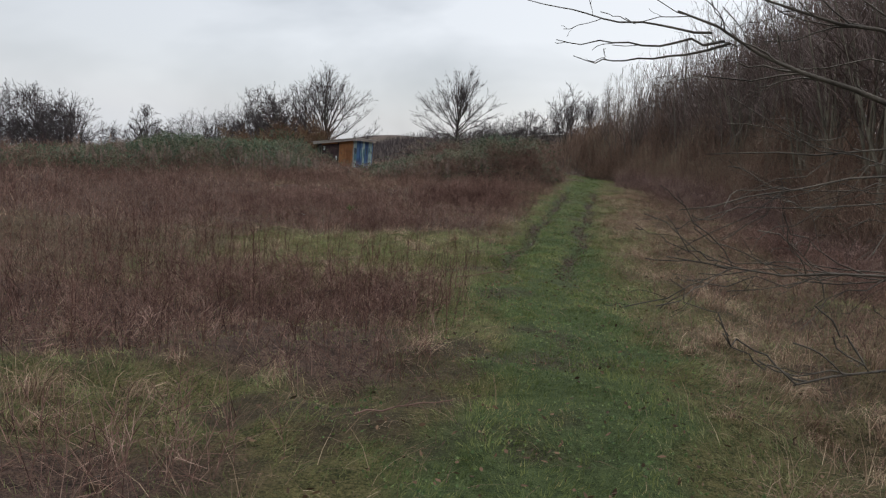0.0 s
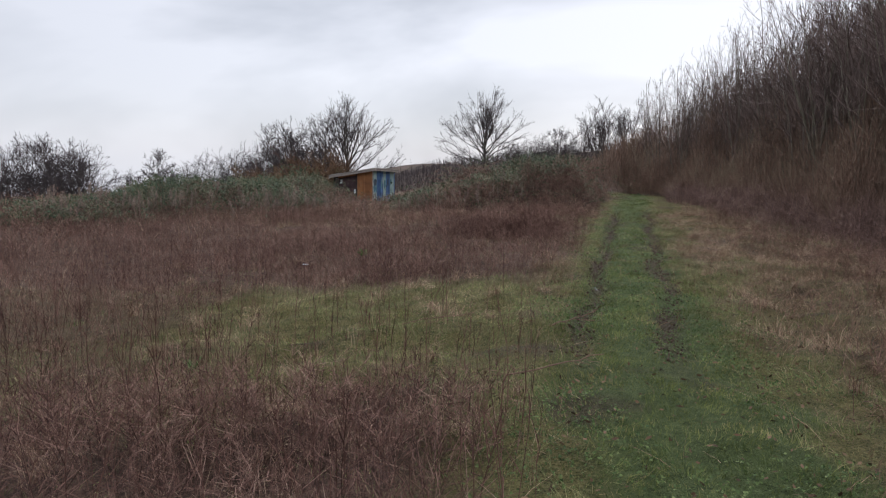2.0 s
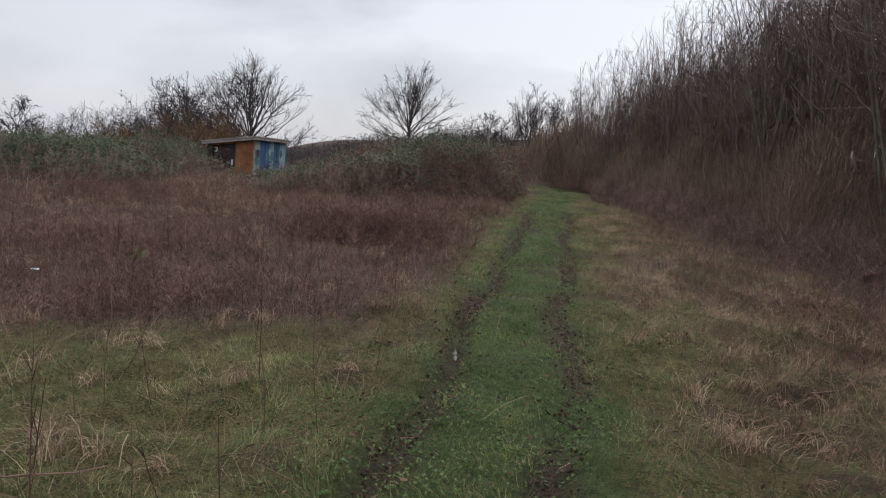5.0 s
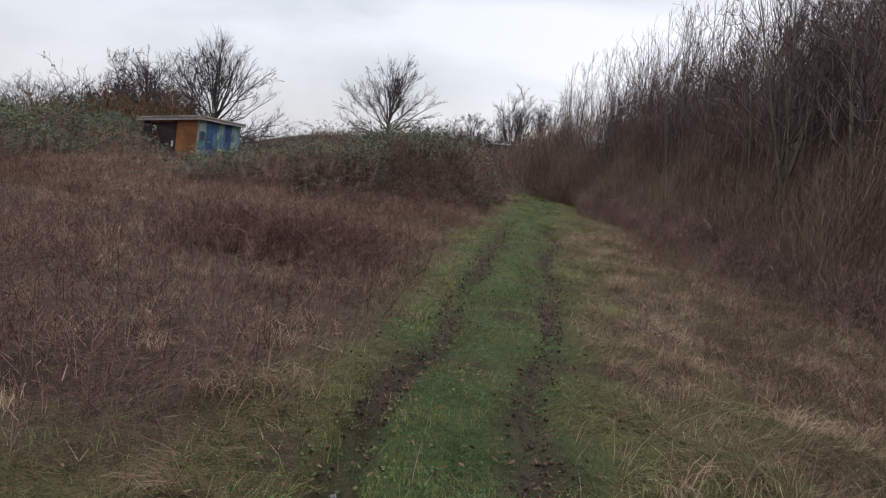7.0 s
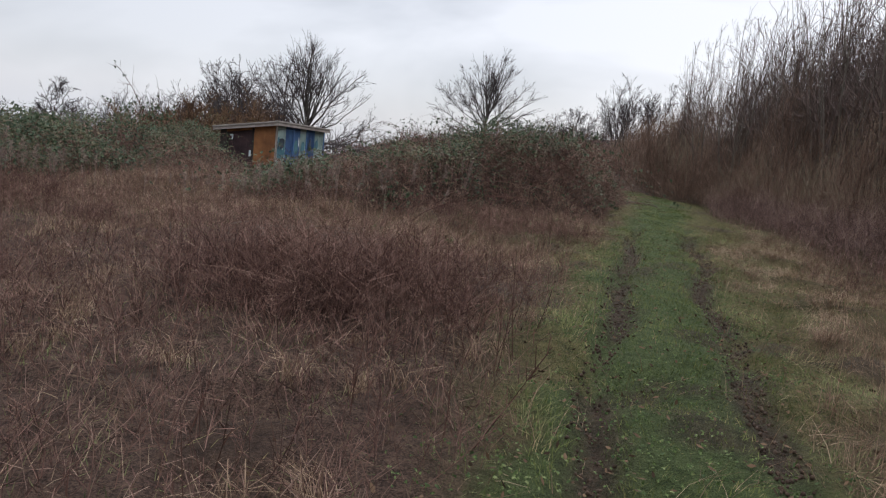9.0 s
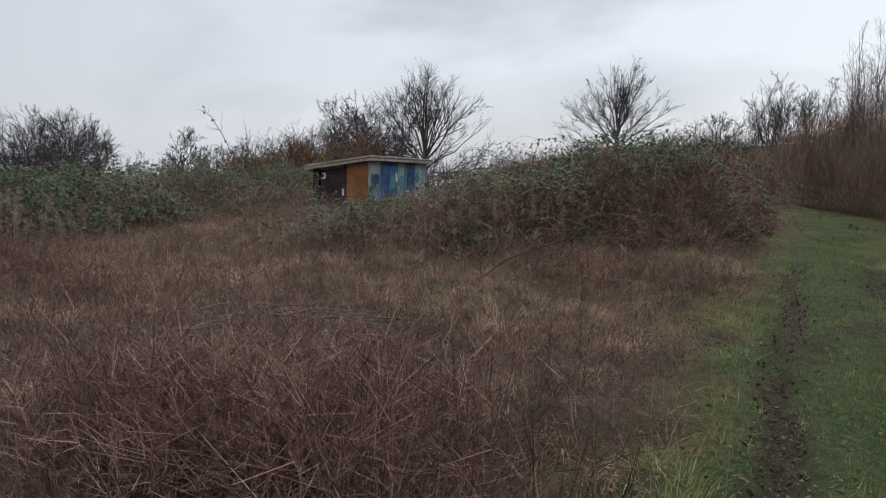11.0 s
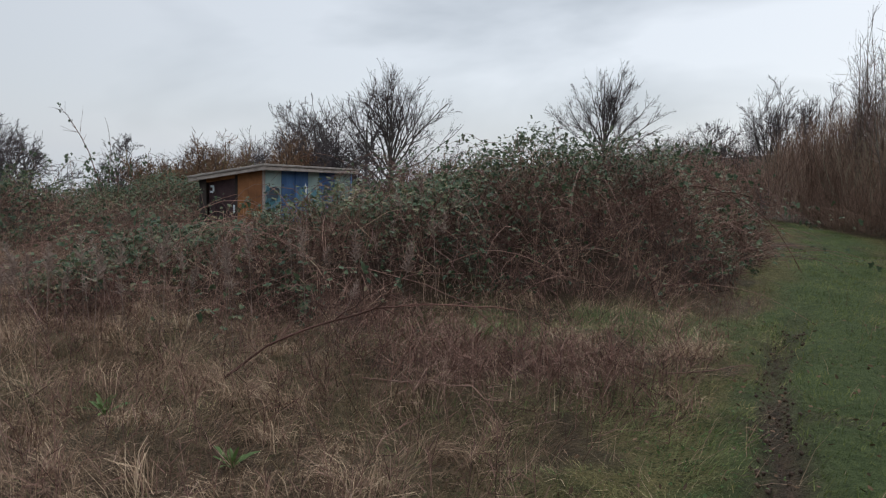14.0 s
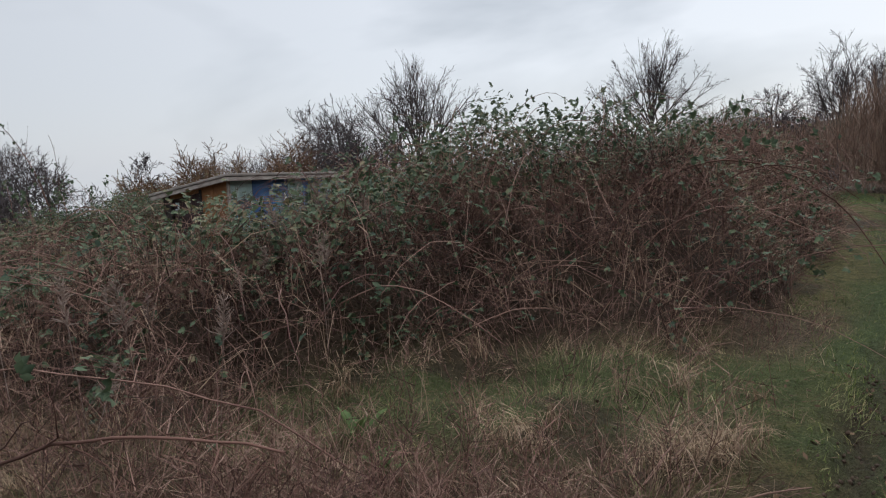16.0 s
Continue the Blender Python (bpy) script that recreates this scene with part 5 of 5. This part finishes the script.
# ---------------------------------------------------------------- small things on the ground
def fallen(name, x, y, heading, length, r0, tilt, label, group="", lift=0.03, forks=3, mat=DEAD_WOOD):
    r = np.random.default_rng(int(abs(x * 100) + abs(y * 10)))
    s = np.linspace(0, 1, 8)
    P = np.zeros((1, 8, 3))
    P[0, :, 0] = s * length * math.cos(math.radians(tilt))
    P[0, :, 2] = s * length * math.sin(math.radians(tilt)) + lift
    P[0, 1:] += np.cumsum(r.normal(size=(7, 3)), 0) * 0.02 * length
    R = (r0 * np.linspace(1, 0.5, 8))[None]
    ob = tagged(new(name), label, "branch", group)
    ob.matrix_basis = pose(x, y, float(ground_z(x, y)), 0, 0, heading)
    part("stem", tubes(P, R, 6), mat, ob)
    if forks:
        Q, S = boughs(r, P, R, forks, 0.3, 0.9, 0.4, 35, 0.03, 5, 0.15, 0.6, 0.5)
        for i in range(forks):
            part("fork", tubes(Q[i:i + 1], S[i:i + 1], 5), mat, ob)
    return ob


r = np.random.default_rng(77)
for i in range(30):
    fallen("fallen_branch", float(r.uniform(-0.85, 0.45)), float(r.uniform(19.2, 20.7)), float(r.normal(10, 45)), float(r.uniform(0.35, 0.85)), float(r.uniform(0.004, 0.008)),
           float(r.uniform(-4, 8)), "grey fallen branch in a heap among the dead weeds", "heap of dead branches", float(r.uniform(0.1, 0.32)), 2)
fallen("broken_stake", -0.91, 18.7, 20, 0.50, 0.013, 88, "pale broken stake standing in the weeds", forks=0, lift=-0.05)
fallen("broken_stake", -0.66, 19.1, 20, 0.5, 0.012, 80, "grey broken stake leaning in the weeds", forks=0, lift=-0.05)
for x, y, a, l in ((0.2, 8.1, 20, 0.8), (-0.4, 3.6, 12, 0.55), (0.7, 9.6, 30, 0.6), (-1.0, 10.2, 8, 0.9), (3.4, 24.6, 15, 0.7), (1.4, 23.6, -25, 1.2), (4.2, 12.0, 25, 1.1), (3.3, 9.8, 60, 0.5)):
    fallen("fallen_twig", x, y, a, l, 0.006, 4, "thin dead twig lying in the grass", "fallen twigs", 0.06, 3, DEAD_TWIG)


def puddle(x, y, a, b, heading, seed):
    r = np.random.default_rng(seed)
    bm = bmesh.new()
    ring = []
    for i in range(22):
        t = 2 * math.pi * i / 22
        q = 1 + 0.25 * math.sin(2 * t + seed) + r.uniform(-0.1, 0.1)
        ring.append(bm.verts.new((a * q * math.cos(t), b * q * math.sin(t), 0)))
    bm.faces.new(ring)
    ob = tagged(new("puddle"), "muddy puddle in the wheel rut reflecting grey sky", "puddle", "puddles in the rut", "structure")
    ob.matrix_basis = pose(x, y, float(ground_z(x + rng.uniform(-a, a, 60), y + rng.uniform(-b, b, 60)).min()) + 0.018, 0, 0, heading)
    part("water", bm, WATER, ob)


puddle(float(rut_l(13.05)), 13.05, 0.07, 0.26, -12, 1)
puddle(float(rut_l(10.15)), 10.15, 0.07, 0.12, -12, 2)
puddle(float(rut_l(12.95)) - 0.06, 12.7, 0.05, 0.1, -12, 3)


def leafy_weed(x, y, h, seed):
    """A low green plant with a few large leaves on short stalks."""
    r = np.random.default_rng(seed)
    ob = tagged(new("leafy_weed"), "low green broad-leaved weed growing through dead grass", "plant", "green weeds in the meadow")
    ob.location = on_ground(x, y, 0.0)
    for i in range(13):
        a, t = 2 * math.pi * i / 13 + r.uniform(-0.3, 0.3), r.uniform(0.3, 1.0)
        tip = np.array([math.cos(a) * math.sin(t), math.sin(a) * math.sin(t), math.cos(t)]) * h * r.uniform(0.7, 1.1)
        s = np.linspace(0, 1, 5)[:, None]
        P = (tip * s)[None]
        P[0, :, 2] -= 0.25 * h * s[:, 0] ** 3
        W = 0.17 * h * np.array([[0.08, 0.35, 1.0, 0.8, 0.05]]) * r.uniform(0.7, 1.1)
        side = np.array([[-math.sin(a), math.cos(a), 0.15]])
        part("leaf", blades(P, W, side), HERB_LEAF, ob)


for k, (x, y, h) in enumerate([(1.99, 24.85, 0.26), (2.25, 24.6, 0.2), (-2.6, 9.2, 0.22), (0.2, 22.6, 0.2), (-0.6, 21.8, 0.2), (-2.2, 16.2, 0.25), (1.3, 22.2, 0.18)]):
    leafy_weed(x, y, h, 700 + k)


def litter_scrap(x, y, size, seed, label):
    """A crumpled scrap of plastic caught in the weeds."""
    r = np.random.default_rng(seed)
    bm = bmesh.new()
    bmesh.ops.create_grid(bm, x_segments=5, y_segments=4, size=size)
    for v in bm.verts:
        v.co = Vector((v.co.x * 0.9, v.co.y * 0.6, 0.0)) + Vector(r.normal(size=3) * size * 0.28)
    bmesh.ops.solidify(bm, geom=bm.faces[:], thickness=0.002)
    ob = part("litter_scrap", bm, WHITE_PAINT, None)
    tagged(ob, label, "litter", "scraps of litter")
    ob.location = (x, y, float(ground_z(x, y)) + size * 0.35)


litter_scrap(-3.15, 15.6, 0.045, 1, "crumpled white plastic scrap caught in dead weeds")
litter_scrap(9.3, 26.5, 0.06, 2, "crumpled white plastic scrap at the foot of the hedge")


def earth_clod(x, y, size, seed, label):
    """A lump of dark dug earth."""
    r = np.random.default_rng(seed)
    bm = bmesh.new()
    bmesh.ops.create_icosphere(bm, subdivisions=3, radius=size)
    for v in bm.verts:
        v.co *= 1 + 0.35 * (noise.noise(v.co * (2.2 / size) + Vector((seed, 0, 0)))) + r.uniform(-0.05, 0.05)
        v.co.z *= 0.7
    ob = part("earth_clod", bm, CLOD, None)
    tagged(ob, label, "clod", "clods of dug earth")
    ob.location = (x, y, float(ground_z(x, y)) + size * 0.3)


earth_clod(-1.37, 2.73, 0.045, 3, "dark wet lump of earth in the grass")
earth_clod(-2.5, 5.53, 0.05, 8, "dark lump of earth among dead weeds")
